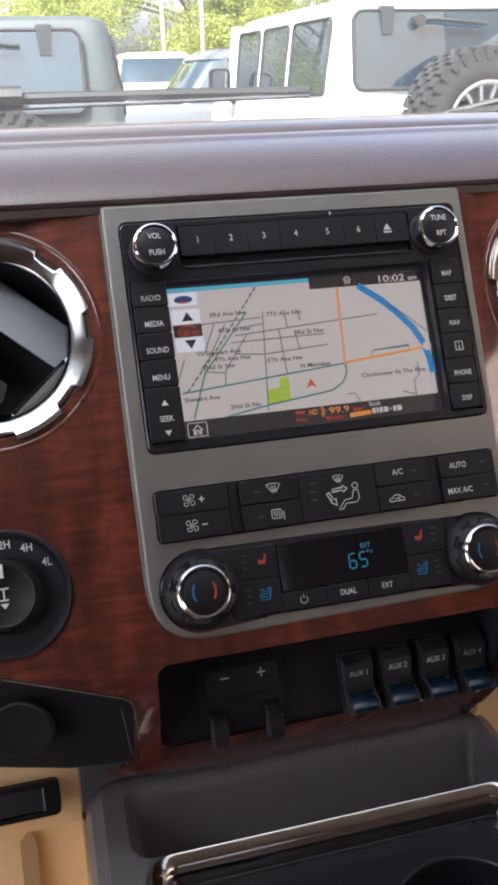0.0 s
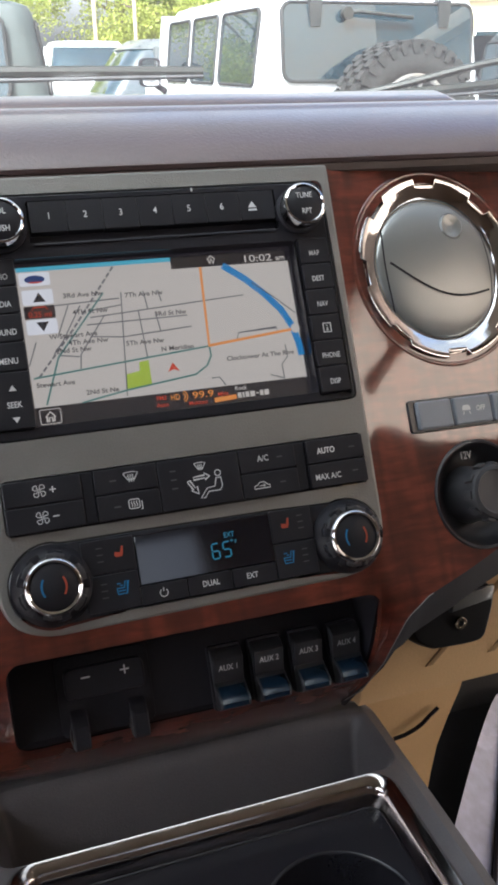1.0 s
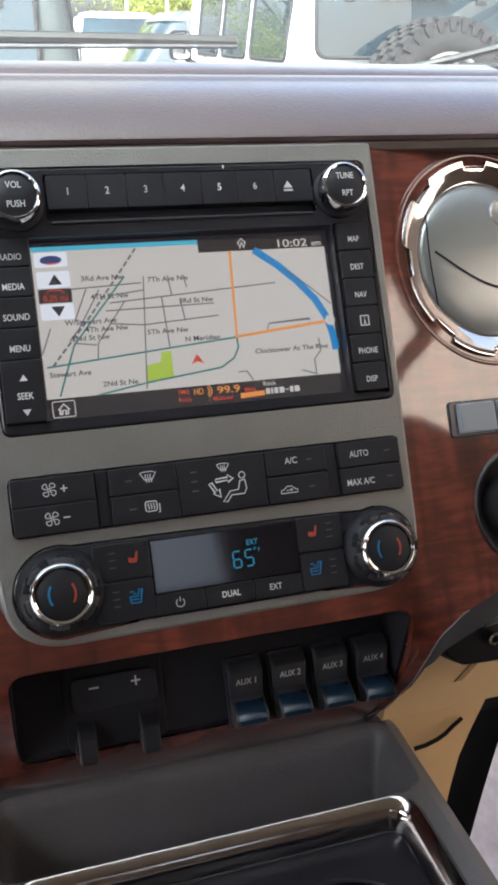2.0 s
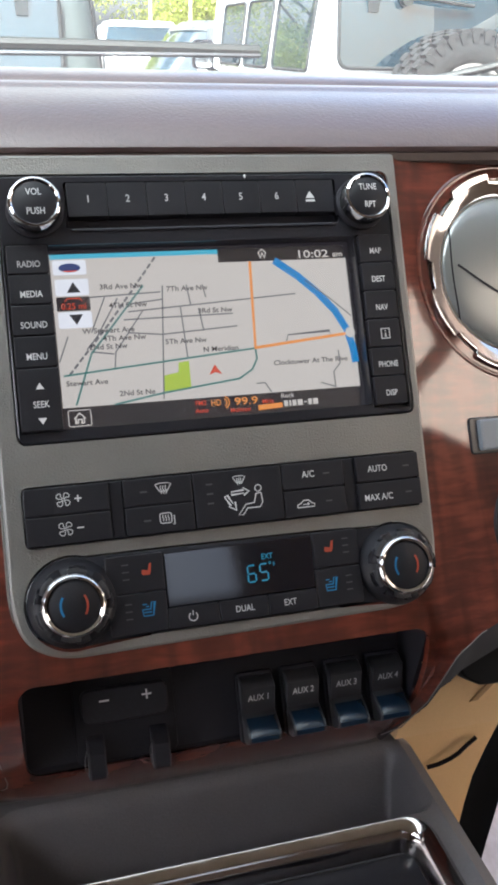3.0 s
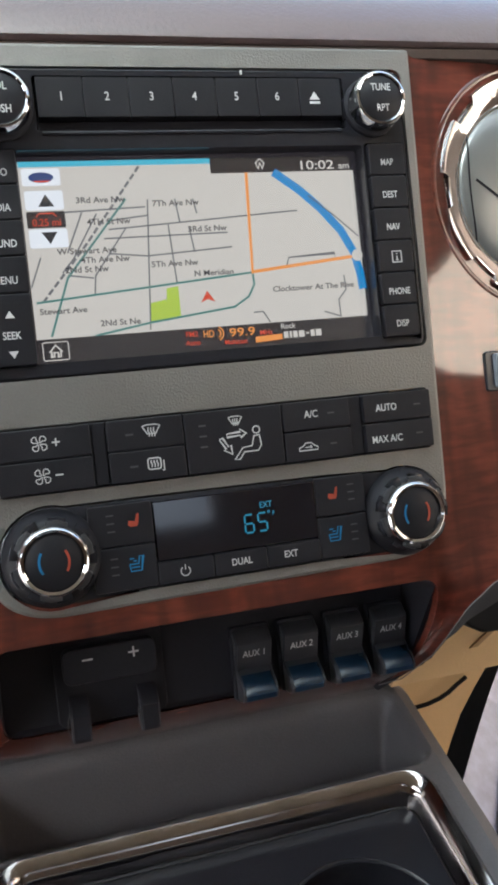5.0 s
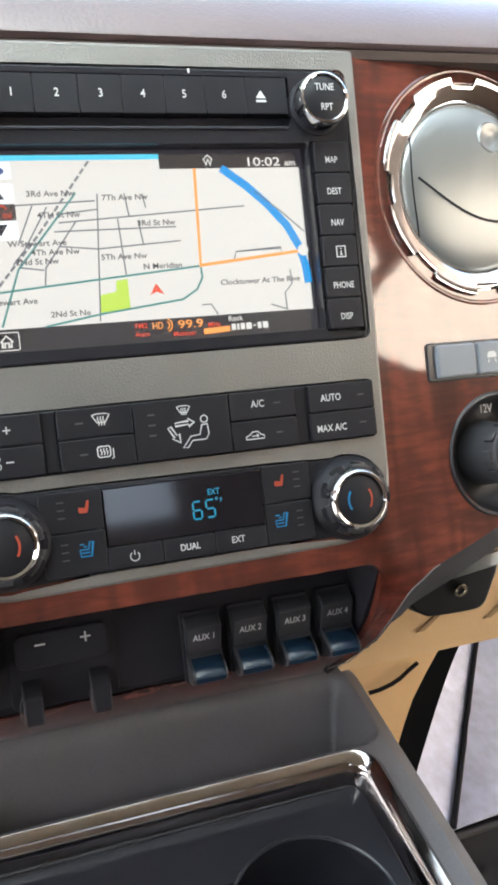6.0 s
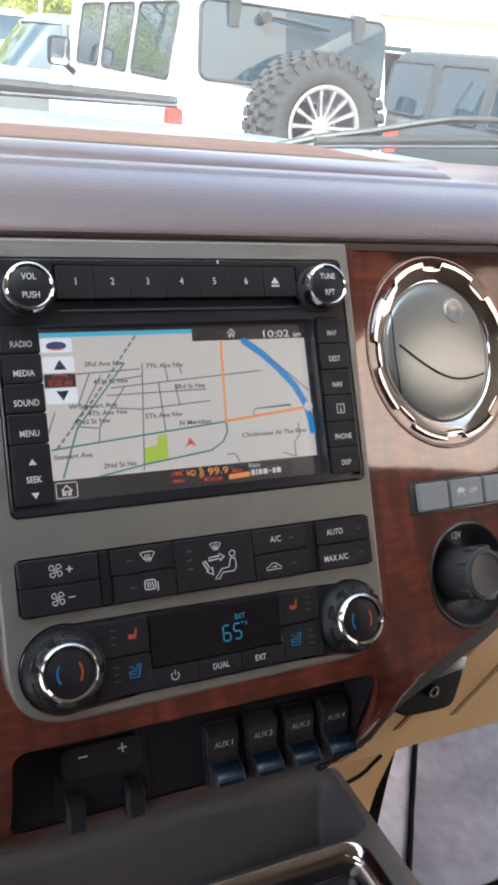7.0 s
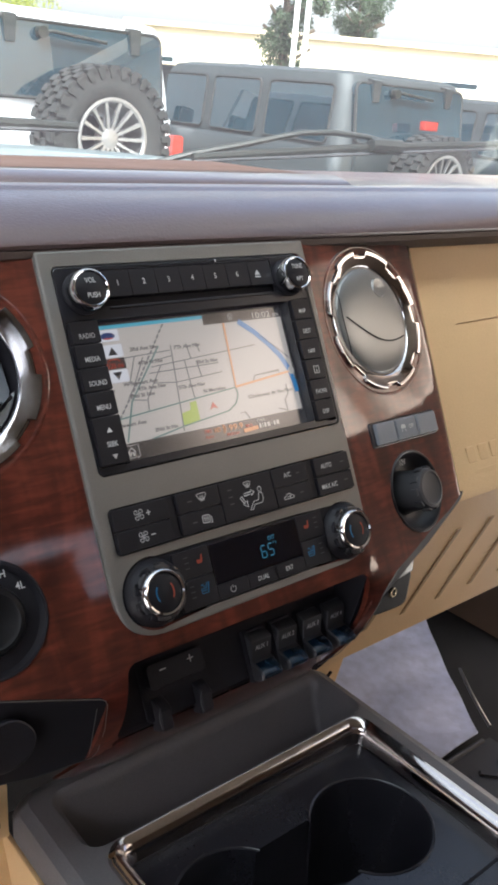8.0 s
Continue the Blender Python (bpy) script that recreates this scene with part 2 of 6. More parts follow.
def single(name, bm, material, m, label, category, at=(0, 0, 0), group="", kind="", smooth=True):
    """A top-level thing that is one mesh."""
    me = bpy.data.meshes.new(name)
    bmesh.ops.recalc_face_normals(bm, faces=bm.faces[:])
    bm.to_mesh(me)
    bm.free()
    me.transform(Matrix.Translation(-Vector(at)))
    me.materials.append(material)
    if smooth:
        soften(me)
    ob = new(name, me)
    ob.matrix_world = m @ Matrix.Translation(at)
    BASE[ob] = Vector(at)
    return tagged(ob, label, category, group, kind)


def join(*bms):
    out = bmesh.new()
    for b in bms:
        me = bpy.data.meshes.new("tmp")
        b.to_mesh(me)
        b.free()
        out.from_mesh(me)
        bpy.data.meshes.remove(me)
    return out


def rrect(u0, u1, v0, v1, r=2.0, n=5):
    """A rectangle with round corners, anticlockwise, in millimetres."""
    pts = []
    for cu, cv, a in ((u1 - r, v0 + r, -90), (u1 - r, v1 - r, 0), (u0 + r, v1 - r, 90), (u0 + r, v0 + r, 180)):
        for k in range(n + 1):
            w = radians(a + 90 * k / n)
            pts.append((cu + r * math.cos(w), cv + r * math.sin(w)))
    return pts


def circle(cu, cv, r, n=48):
    return [(cu + r * math.cos(2 * math.pi * k / n), cv + r * math.sin(2 * math.pi * k / n)) for k in range(n)]


def inset(pts, b):
    out, n = [], len(pts)
    for k in range(n):
        p, q, r = Vector(pts[k - 1]), Vector(pts[k]), Vector(pts[(k + 1) % n])
        e1, e2 = (q - p), (r - q)
        e1 = e1.normalized() if e1.length > 1e-9 else e2.normalized()
        e2 = e2.normalized() if e2.length > 1e-9 else e1
        n1, n2 = Vector((-e1.y, e1.x)), Vector((-e2.y, e2.x))
        w = (n1 + n2)
        w = w / max(w.length_squared / 2, 0.3)
        out.append((q.x + w.x * b, q.y + w.y * b))
    return out


def prism(pts, front, back, bevel=0.5, lens=0.0):
    """A plate with the outline pts, from d = back to d = front, its front edge rounded off."""
    bm = bmesh.new()
    rings = [(pts, back), (pts, front + bevel), (inset(pts, bevel * 0.3), front + bevel * 0.3), (inset(pts, bevel), front)]
    loops = [[bm.verts.new((u * K, d * K, v * K)) for u, v in some] for some, d in rings]
    for a, b in zip(loops, loops[1:]):
        for k in range(len(a)):
            bm.faces.new((a[k], a[(k + 1) % len(a)], b[(k + 1) % len(a)], b[k]))
    bm.faces.new(loops[-1])
    bm.faces.new(loops[0][::-1])
    return bm


def lathe(cu, cv, profile, n=64, closed=False):
    """Turns a profile of (radius, d) round the axis along d through (cu, cv)."""
    bm = bmesh.new()
    loops = []
    for r, d in profile:
        if r < 1e-6:
            loops.append([bm.verts.new((cu * K, d * K, cv * K))])
        else:
            loops.append([bm.verts.new(((cu + r * math.cos(2 * math.pi * k / n)) * K, d * K, (cv + r * math.sin(2 * math.pi * k / n)) * K)) for k in range(n)])
    pairs = list(zip(loops, loops[1:])) + ([(loops[-1], loops[0])] if closed else [])
    for a, b in pairs:
        for k in range(n):
            i, j = k, (k + 1) % n
            if len(a) == 1 and len(b) > 1:
                bm.faces.new((a[0], b[j], b[i]))
            elif len(b) == 1 and len(a) > 1:
                bm.faces.new((a[i], a[j], b[0]))
            elif len(a) > 1:
                bm.faces.new((a[i], a[j], b[j], b[i]))
    return bm


def strokes(lines, width, d, closed=False, thick=0.12):
    """Printed lines of a width, standing a hair proud of the plane d (all in millimetres)."""
    bm = bmesh.new()
    for line in lines:
        pts = [Vector(p) for p in line]
        left, right, n = [], [], len(pts)
        for k in range(n):
            a, b = pts[max(k - 1, 0)], pts[min(k + 1, n - 1)]
            if closed:
                a, b = pts[k - 1], pts[(k + 1) % n]
            t = (b - a).normalized()
            side = Vector((-t.y, t.x)) * width / 2
            if 0 < k < n - 1 or closed:
                e = (pts[(k + 1) % n] - pts[k]).normalized()
                side /= max(abs(e.dot(t)), 0.5)
            left.append(pts[k] + side)
            right.append(pts[k] - side)
        quads = [(k, k + 1) for k in range(n - 1)] + ([(n - 1, 0)] if closed else [])
        top = [[bm.verts.new((p.x * K, (d - thick) * K, p.y * K)) for p in row] for row in (left, right)]
        for i, j in quads:
            bm.faces.new((top[0][i], top[0][j], top[1][j], top[1][i]))
    return bm


def flat(pts, d):
    bm = bmesh.new()
    bm.faces.new([bm.verts.new((u * K, d * K, v * K)) for u, v in pts])
    return bm


def text(body, cu, cv, size, d, wide=0.86):
    """Lettering in the built-in font, centred, its capitals about 0.7 x size high."""
    cu_data = bpy.data.curves.new("text", "FONT")
    cu_data.body, cu_data.size, cu_data.align_x, cu_data.align_y = body, size * K, "CENTER", "CENTER"
    cu_data.resolution_u = 3
    cu_data.offset = 0.012 * size * K
    ob = bpy.data.objects.new("text", cu_data)
    scene.collection.objects.link(ob)
    me = bpy.data.meshes.new_from_object(ob.evaluated_get(bpy.context.evaluated_depsgraph_get()))
    bm = bmesh.new()
    bm.from_mesh(me)
    bpy.data.objects.remove(ob)
    bpy.data.curves.remove(cu_data)
    bpy.data.meshes.remove(me)
    for v in bm.verts:
        v.co = Vector((cu * K + v.co.x * wide, (d - 0.12) * K, cv * K + v.co.y))
    return bm


def cut(bm, *cutters):
    """bm with the cutters taken out of it."""
    obs = []
    for k, b in enumerate((bm, *cutters)):
        me = bpy.data.meshes.new("cut")
        bmesh.ops.recalc_face_normals(b, faces=b.faces[:])
        b.to_mesh(me)
        b.free()
        obs.append(new("cut", me))
    for o in obs[1:]:
        mod = obs[0].modifiers.new("cut", "BOOLEAN")
        mod.object, mod.operation, mod.solver = o, "DIFFERENCE", "EXACT"
    bpy.context.view_layer.update()
    me = bpy.data.meshes.new_from_object(obs[0].evaluated_get(bpy.context.evaluated_depsgraph_get()))
    out = bmesh.new()
    out.from_mesh(me)
    for o in obs:
        bpy.data.objects.remove(o)
    return out


def loft(sections, cap=True, close=True):
    """Skins through rings of points (metres) with equal counts."""
    bm = bmesh.new()
    rows = [[bm.verts.new(p) for p in s] for s in sections]
    for a, b in zip(rows, rows[1:]):
        m = len(a) if close else len(a) - 1
        for k in range(m):
            bm.faces.new((a[k], a[(k + 1) % len(a)], b[(k + 1) % len(a)], b[k]))
    if cap and close:
        bm.faces.new(rows[0][::-1])
        bm.faces.new(rows[-1])
    return bm


def block(x0, x1, y0, y1, z0, z1, bevel=0.0, seg=2):
    bm = bmesh.new()
    bmesh.ops.create_cube(bm, size=1)
    for v in bm.verts:
        v.co = Vector(((x0 + x1) / 2 + v.co.x * (x1 - x0), (y0 + y1) / 2 + v.co.y * (y1 - y0), (z0 + z1) / 2 + v.co.z * (z1 - z0)))
    if bevel:
        bmesh.ops.bevel(bm, geom=bm.edges[:], offset=bevel, segments=seg, affect="EDGES", profile=0.6)
    return bm


def tube(path, r, n=10, flatten=1.0):
    """A round bar along a path of points (metres)."""
    secs = []
    pts = [Vector(p) for p in path]
    for k, p in enumerate(pts):
        t = (pts[min(k + 1, len(pts) - 1)] - pts[max(k - 1, 0)]).normalized()
        a = t.cross(Vector((0, 0, 1)))
        a = (a if a.length > 1e-4 else t.cross(Vector((0, 1, 0)))).normalized()
        b = t.cross(a).normalized()
        secs.append([p + a * r * math.cos(2 * math.pi * i / n) + b * r * flatten * math.sin(2 * math.pi * i / n) for i in range(n)])
    return loft(secs)


def button(parent, u0, u1, v0, v1, front, back=3.0, r=0.8, bevel=0.4, material=None, name="button"):
    return part(name, prism(rrect(u0, u1, v0, v1, r, 3), front, back, bevel), material or BUTTON, parent)


# ---- centre stack: bezel and wood
def wood_depth(u, v):
    d = (max(92.0, abs(u)) - 100) * 0.1246
    if abs(u) > 222:
        d += ((abs(u) - 222) ** 2) * 0.020
    low = -100 - v
    if low > 0:
        d += 0.0145 * low * low * max(0.0, min(1.0, (112 - u) / 24))
    return d


def wood_bottom(u):
    marks = [(-245, -128), (-182, -142), (-150, -158), (-118, -173), (-60, -182), (60, -182), (84, -180), (89.5, -167), (92, -152), (94, -138), (98, -128), (103, -120), (116, -111.5), (143, -103), (171, -93), (200, -84.5), (245, -72)]
    for (a, p), (b, q) in zip(marks, marks[1:]):
        if a <= u <= b:
            return p + (q - p) * (u - a) / (b - a)
    return marks[0][1] if u < marks[0][0] else marks[-1][1]


def wood_slab():
    """The curved veneer panel, as a closed slab 5 mm thick."""
    us = [-244 + 488 * k / 122 for k in range(123)]
    nv = 60
    bm = bmesh.new()
    grid = []
    for back in (0, 5.0):
        rows = []
        for u in us:
            col = []
            for k in range(nv + 1):
                v = 127.5 + (wood_bottom(u) - 127.5) * k / nv
                uu = u
                if u > 200:
                    uu = u - (137 - v) / 217 * 13 * (u - 200) / 44
                col.append(bm.verts.new((uu * K, (wood_depth(u, v) + back) * K, v * K)))
            rows.append(col)
        grid.append(rows)
    n = len(us)
    for side, g in enumerate(grid):
        for i in range(n - 1):
            for j in range(nv):
                f = (g[i][j], g[i + 1][j], g[i + 1][j + 1], g[i][j + 1])
                bm.faces.new(f if side else f[::-1])
    a, b = grid
    for i in range(n - 1):
        bm.faces.new((a[i][0], a[i + 1][0], b[i + 1][0], b[i][0]))
        bm.faces.new((a[i][nv], b[i][nv], b[i + 1][nv], a[i + 1][nv]))
    for j in range(nv):
        bm.faces.new((a[0][j], b[0][j], b[0][j + 1], a[0][j + 1]))
        bm.faces.new((a[n - 1][j], a[n - 1][j + 1], b[n - 1][j + 1], b[n - 1][j]))
    return bm


VENT_R, VENT_L = (62.5, 68.5), (-65.0, 67.0)
trim_panel = single("wood_trim_panel", cut(
    wood_slab(),
    prism(rrect(-99, 94.5, -89, 126, 20, 6), -20, 60, 0.1),
    prism(rrect(-103, 88, -152, -104, 7, 5), -30, 120, 0.1),
    prism(circle(162.0, 68.5, 50.5, 56), -30, 60, 0.1),
    prism(circle(-164.5, 67.0, 50.5, 56), -30, 60, 0.1),
    prism(circle(163.0, -62.5, 29.0, 48), -30, 60, 0.1),
    prism(circle(-168.5, -59.0, 30.5, 48), -30, 60, 0.1),
    prism([(-260, -80), (-260, -200), (-190, -200), (-121, -161), (-117, -156), (-115.8, -121), (-119.5, -116.6), (-176, -97.5)], -40, 120, 0.1),
), WOOD, STACK, "red-brown lacquered wood veneer panel round the dash controls", "trim panel", kind="structure")

bezel_pts = [(-101.5, 129), (-102.5, -66), (-101, -79), (-95.5, -88.5), (-86, -93.4), (-76, -94.8), (70, -93.2), (82, -91.5), (90.5, -86), (95.2, -77), (96.4, -64), (99.0, 129)]


def smooth_ring(pts, seg=3):
    """Rounds an outline by cutting its corners twice."""
    for _ in range(seg):
        out = []
        for k in range(len(pts)):
            p, q = Vector(pts[k]), Vector(pts[(k + 1) % len(pts)])
            if (q - p).length < 30:
                out += [tuple(p * 0.75 + q * 0.25), tuple(p * 0.25 + q * 0.75)]
            else:
                e = (q - p).normalized() * 1.2
                out += [tuple(p + e), tuple(q - e)]
        pts = out
    return pts


PILL = [(-76.3 + 20.3 * math.cos(radians(a)), -70.8 + 20.3 * math.sin(radians(a))) for a in range(72, 292, 10)]
PILL += [(-40, -88.2), (40, -88.2)]
PILL += [(74.6 + 19.6 * math.cos(radians(a)), -72.2 + 19.6 * math.sin(radians(a))) for a in range(-70, 115, 10)]
PILL += [(40, -52.6), (-40, -51.6)]
bezel = thing("stack_bezel", "silver-grey painted bezel framing the radio and climate panels", "bezel", STACK, (0, 0.004, 0.02))
part("frame", cut(
    prism(smooth_ring(bezel_pts), -1.5, 9, 1.6),
    prism(rrect(-93.8, 93.8, -1.2, 119.8, 4), -10, 40, 0.1),
    prism(rrect(-94.2, 91.9, -45.9, -19.2, 3.2), -10, 40, 0.1),
    prism(inset(PILL, -0.5), -10, 40, 0.1),
), BEZEL, bezel)
part("edge_bead", cut(prism(inset(smooth_ring(bezel_pts), -1.1), 0.2, 6, 0.5), prism(inset(smooth_ring(bezel_pts), 0.3), -5, 12, 0.1)), BEZEL_EDGE, bezel, "thin darker edge bead")

# ---- radio with navigation screen
radio = thing("navigation_radio", "black navigation radio with lit map screen and two chrome knobs", "car radio", STACK, (0, 0.01, 0.059))
part("housing", cut(
    prism(rrect(-93.3, 93.3, -0.7, 119.3, 4), -1.2, 34, 0.9),
    prism(rrect(-64, 66, 94.5, 116.2, 1.5), -8, 7, 0.2),
    prism(rrect(-92, -72.6, 3.4, 88, 1.2), -8, 3.0, 0.2),
    prism(rrect(73, 91.6, 2.2, 88, 1.2), -8, 3.0, 0.2),
    prism(rrect(-73.6, 72.2, 4.6, 87.4, 1.5), -8, 9, 0.2),
), PIANO, radio)
slot = part("disc_slot", prism(rrect(-63.5, 65.5, 95.2, 99.6, 1), 2.5, 8, 0.6), DARK, radio)
part("slot_lip", prism(rrect(-62, 64, 92.9, 94.3, 0.5), -2.0, 2, 0.4), PIANO, slot)
part("indicator_light", prism(rrect(20.6, 21.5, 117.1, 119.0, 0.3), -1.5, 0, 0.1), WHITE_INK, radio)
EDGES = (-62.8, -44.7, -26.6, -8.6, 9.4, 27.4, 45.6, 64.8)
for k, mark in enumerate(("1", "2", "3", "4", "5", "6", "")):
    b = button(radio, EDGES[k] + 0.12, EDGES[k + 1] - 0.12, 99.9, 115.6, -1.6, 6, 0.4, 0.25)
    c = (-53.9, -36.0, -18.1, -0.4, 17.4, 35.1, 52.4)[k]
    if mark:
        part("digit", text(mark, c + 0.6, 107.9, 4.8, -1.6), WHITE_INK, b)
    else:
        part("eject_mark", join(flat([(c - 2.3, 106.6), (c + 2.3, 106.6), (c, 110.0)], -1.75), flat([(c - 2.3, 104.9), (c + 2.3, 104.9), (c + 2.3, 105.9), (c - 2.3, 105.9)], -1.75)), WHITE_INK, b)
LEFT_KEYS = (("RADIO", 74.2, 87.0, GREY_INK), ("MEDIA", 60.6, 73.7, WHITE_INK), ("SOUND", 46.8, 60.1, WHITE_INK), ("MENU", 32.6, 46.3, WHITE_INK), ("SEEK", 4.6, 32.1, WHITE_INK))
for word, v0, v1, ink in LEFT_KEYS:
    b = button(radio, -91.3, -73.4, v0, v1, -3.6, 3.5)
    part("lettering", text(word, -82.0, (v0 + v1) / 2 - 2.3, 4.1, -3.6, 0.80), ink if ink is WHITE_INK else LIGHT_INK, b)
    if word == "SEEK":
        part("arrow_up", flat([(-83.8, 22.9), (-80.2, 22.9), (-82, 25.7)], -3.75), WHITE_INK, b)
        part("arrow_down", flat([(-82, 7.4), (-80.2, 10.2), (-83.8, 10.2)], -3.75), WHITE_INK, b)
for k, word in enumerate(("MAP", "DEST", "NAV", "", "PHONE", "DISP")):
    v1 = 87.2 - 13.95 * k
    b = button(radio, 74.0 - 0.06 * k, 90.6 - 0.12 * k, v1 - 13.5, v1, -3.4, 3.5)
    if word:
        part("lettering", text(word, 82.0, v1 - 8.2, 4.0, -3.4, 0.76), WHITE_INK, b)
    else:
        part("info_mark", join(strokes([[(80.2, 35.9), (84.4, 35.9), (84.4, 40.6), (80.2, 40.6)]], 0.5, -3.4, True), strokes([[(82.3, 36.9), (82.3, 38.6)], [(81.7, 36.9), (82.9, 36.9)], [(82.3, 39.2), (82.3, 39.8)]], 0.6, -3.4)), WHITE_INK, b)
for name, c, top, bottom in (("volume_knob", -77.2, "VOL", "PUSH"), ("tune_knob", 77.8, "TUNE", "RPT")):
    knob = part(name, lathe(c, 103.2, [(12.6, 2), (12.6, -3), (12.0, -3.6), (11.4, -3.8), (11.4, -9), (10, -10), (0, -10)]), DARK, radio)
    part("chrome_ring", lathe(c, 103.2, [(11.6, -3.5), (11.8, -8), (11.6, -11.5), (11.0, -13.0), (10.2, -13.4), (9.6, -12.9), (9.4, -11.0), (10.8, -6.0)], closed=True), CHROME, knob, "polished chrome rim")
    part("cap", lathe(c, 103.2, [(9.6, -9), (9.6, -12.2), (8.8, -12.8), (0, -13.2)]), BUTTON, knob)
    part("lettering", text(top, c - 0.2, 107.3, 4.2, -13.25, 0.82), WHITE_INK, knob)
    part("lettering", text(bottom, c + 0.2, 98.8, 4.2, -13.25, 0.80), WHITE_INK, knob)

# ---- the lit screen
SD = 6.4
screen = part("screen", prism(rrect(-73.4, 72.0, 4.8, 87.2, 0.8, 2), SD, 8.8, 0.1), SCR_DARK, radio, "lit colour screen showing a street map")
part("map_land", flat([(-72.6, 14.9), (70.2, 14.9), (70.2, 78.9), (5.7, 78.9), (5.7, 85.2), (-72.6, 85.2)], SD - 0.15), SCREEN, screen)
part("sky_band", flat([(-72.4, 83.0), (5.7, 83.0), (5.7, 85.2), (-72.4, 85.2)], SD - 0.30), SCR_CYAN, screen)
part("river", strokes([[(33.2, 78.9), (44.5, 70.6), (53.2, 62.5), (61.5, 52.8), (66.6, 43.0), (68.6, 34.0), (69.2, 26.8)]], 3.7, SD - 0.2), SCR_BLUE, screen)
part("park", flat([(-26.3, 19.2), (-13.5, 20.1), (-13.4, 32.8), (-18.3, 32.2), (-18.8, 27.7), (-25.5, 26.6)], SD - 0.3), SCR_GREEN, screen)
for line in ([
    [(-39.4, 57.3), (42.2, 62.2)], [(-60.2, 64.7), (-23.6, 66.0)], [(-40.1, 60.7), (-22.9, 62.5)], [(-41.7, 53.7), (10.2, 54.1)],
    [(-40.3, 47.6), (-24.6, 45.9), (11.6, 48.0)], [(-22.3, 69.0), (-26.8, 15.7)], [(-14.8, 58.4), (-13.7, 33.9)], [(-10.9, 68.9), (-9.8, 59.2)],
    [(-3.3, 68.6), (-2.2, 62.6)], [(-6.1, 57.0), (-4.8, 46.6)], [(-32.4, 57.7), (-46.7, 39.0), (-47.8, 31.1)], [(-49.5, 64.6), (-56.8, 48.6)],

    [(-43.7, 63.9), (-54.5, 46.5), (-59.5, 40.8)], [(-67.5, 47.2), (-72.3, 35.7)], [(47.8, 68.5), (59.5, 59.0), (69.6, 49.9)],
    [(35.1, 39.1), (36.2, 42.2), (57.5, 43.1), (57.7, 40.9), (51.7, 40.2)], [(50.1, 18.1), (57.5, 15.5), (57.3, 22.9), (61.1, 26.9), (60.8, 33.3)],
    [(18.0, 19.8), (22.2, 19.9), (24.9, 15.2)], [(-57.7, 39.7), (-47.5, 38.1)],
]):
    part("street", strokes([line], 0.6, SD - 0.3), SCR_GREY, screen)
rail = [(-24.5, 82.5), (-48.7, 52.1), (-69.2, 28.7)]
dashes = []
for (a, b), (c, e) in zip(rail, rail[1:]):
    steps = int(math.hypot(c - a, e - b) / 3.6)
    for k in range(steps):
        dashes.append([(a + (c - a) * (k + f) / steps, b + (e - b) * (k + f) / steps) for f in (0.0, 0.70)])
part("railway_line", strokes(dashes, 1.0, SD - 0.34), SCR_GREY, screen)
for line in (
    [(-31.3, 69.4), (-57.8, 38.7), (-66.6, 15.8)], [(-71.0, 29.4), (-47.8, 31.3), (19.2, 36.7)],
    [(-49.4, 14.9), (-26.3, 18.6), (9.9, 22.7), (16.6, 26.7), (19.5, 31.7), (19.2, 36.7)],
):
    part("main_road", strokes([line], 0.85, SD - 0.38), SCR_TEAL, screen)
part("highway", strokes([[(21.0, 78.9), (19.3, 36.9), (68.5, 41.4)]], 1.35, SD - 0.42), SCR_ORANGE, screen)
part("route_shield", flat(circle(68.0, 41.6, 2.6, 20), SD - 0.58), SCREEN, screen)
part("position_arrow", flat([(-4.4, 25.4), (-1.4, 26.6), (1.8, 25.4), (-1.4, 30.2)], SD - 0.45), SCR_RED, screen)
for word, u, v in (("3Rd Ave Nw", -41.6, 69.3), ("7Th Ave Nw", -10.8, 67.1), ("4TH St Nw", -39.1, 60.5), ("3Rd St Nw", 1.6, 56.0), ("W Stewart Ave", -49.0, 49.1),
                   ("4Th Ave Nw", -42.1, 45.3), ("2Nd St Nw", -49.9, 41.6), ("5Th Ave Nw", -13.8, 42.2), ("N Meridian", 2.5, 37.5), ("Clocktower At The Rive", 46.3, 28.9),
                   ("Stewart Ave", -60.9, 25.7), ("2Nd St Ne", -38.7, 19.6)):
    part("street_name", text(word, u, v, 3.35, SD - 0.5, 1.12), SCR_BLACK, screen)
part("zoom_icon", flat(rrect(-71.5, -56.5, 75.6, 82.4, 0.8, 2), SD - 0.5), SCR_WHITE, screen)
part("icon_mark", join(flat([(-64 + 4.9 * math.cos(2 * math.pi * k / 20), 78.8 + 2.1 * math.sin(2 * math.pi * k / 20)) for k in range(20)], SD - 0.62)), SCR_NAVY, screen)
part("icon_band", flat([(-67.2, 77.6), (-60.4, 77.6), (-61.6, 76.9), (-66.2, 76.9)], SD - 0.7), SCR_RED, screen)
part("zoom_in_key", flat(rrect(-71.2, -56.2, 66.0, 73.6, 0.8, 2), SD - 0.5), SCR_WHITE, screen)
part("zoom_in_arrow", flat([(-66.2, 67.3), (-60.0, 67.3), (-63.1, 72.2)], SD - 0.62), SCR_BLACK, screen)
part("scale_plate", flat(rrect(-71.2, -56.2, 58.9, 65.4, 0.6, 2), SD - 0.5), SCR_DARK, screen)
part("scale_reading", text("0.25 mi", -63.6, 60.9, 4.0, SD - 0.55, 0.95), SCR_RED, screen)
part("scale_bracket", strokes([[(-67.5, 63.2), (-66.3, 64.6), (-60.8, 64.6), (-59.6, 63.2)]], 0.5, SD - 0.55), SCR_RED, screen)
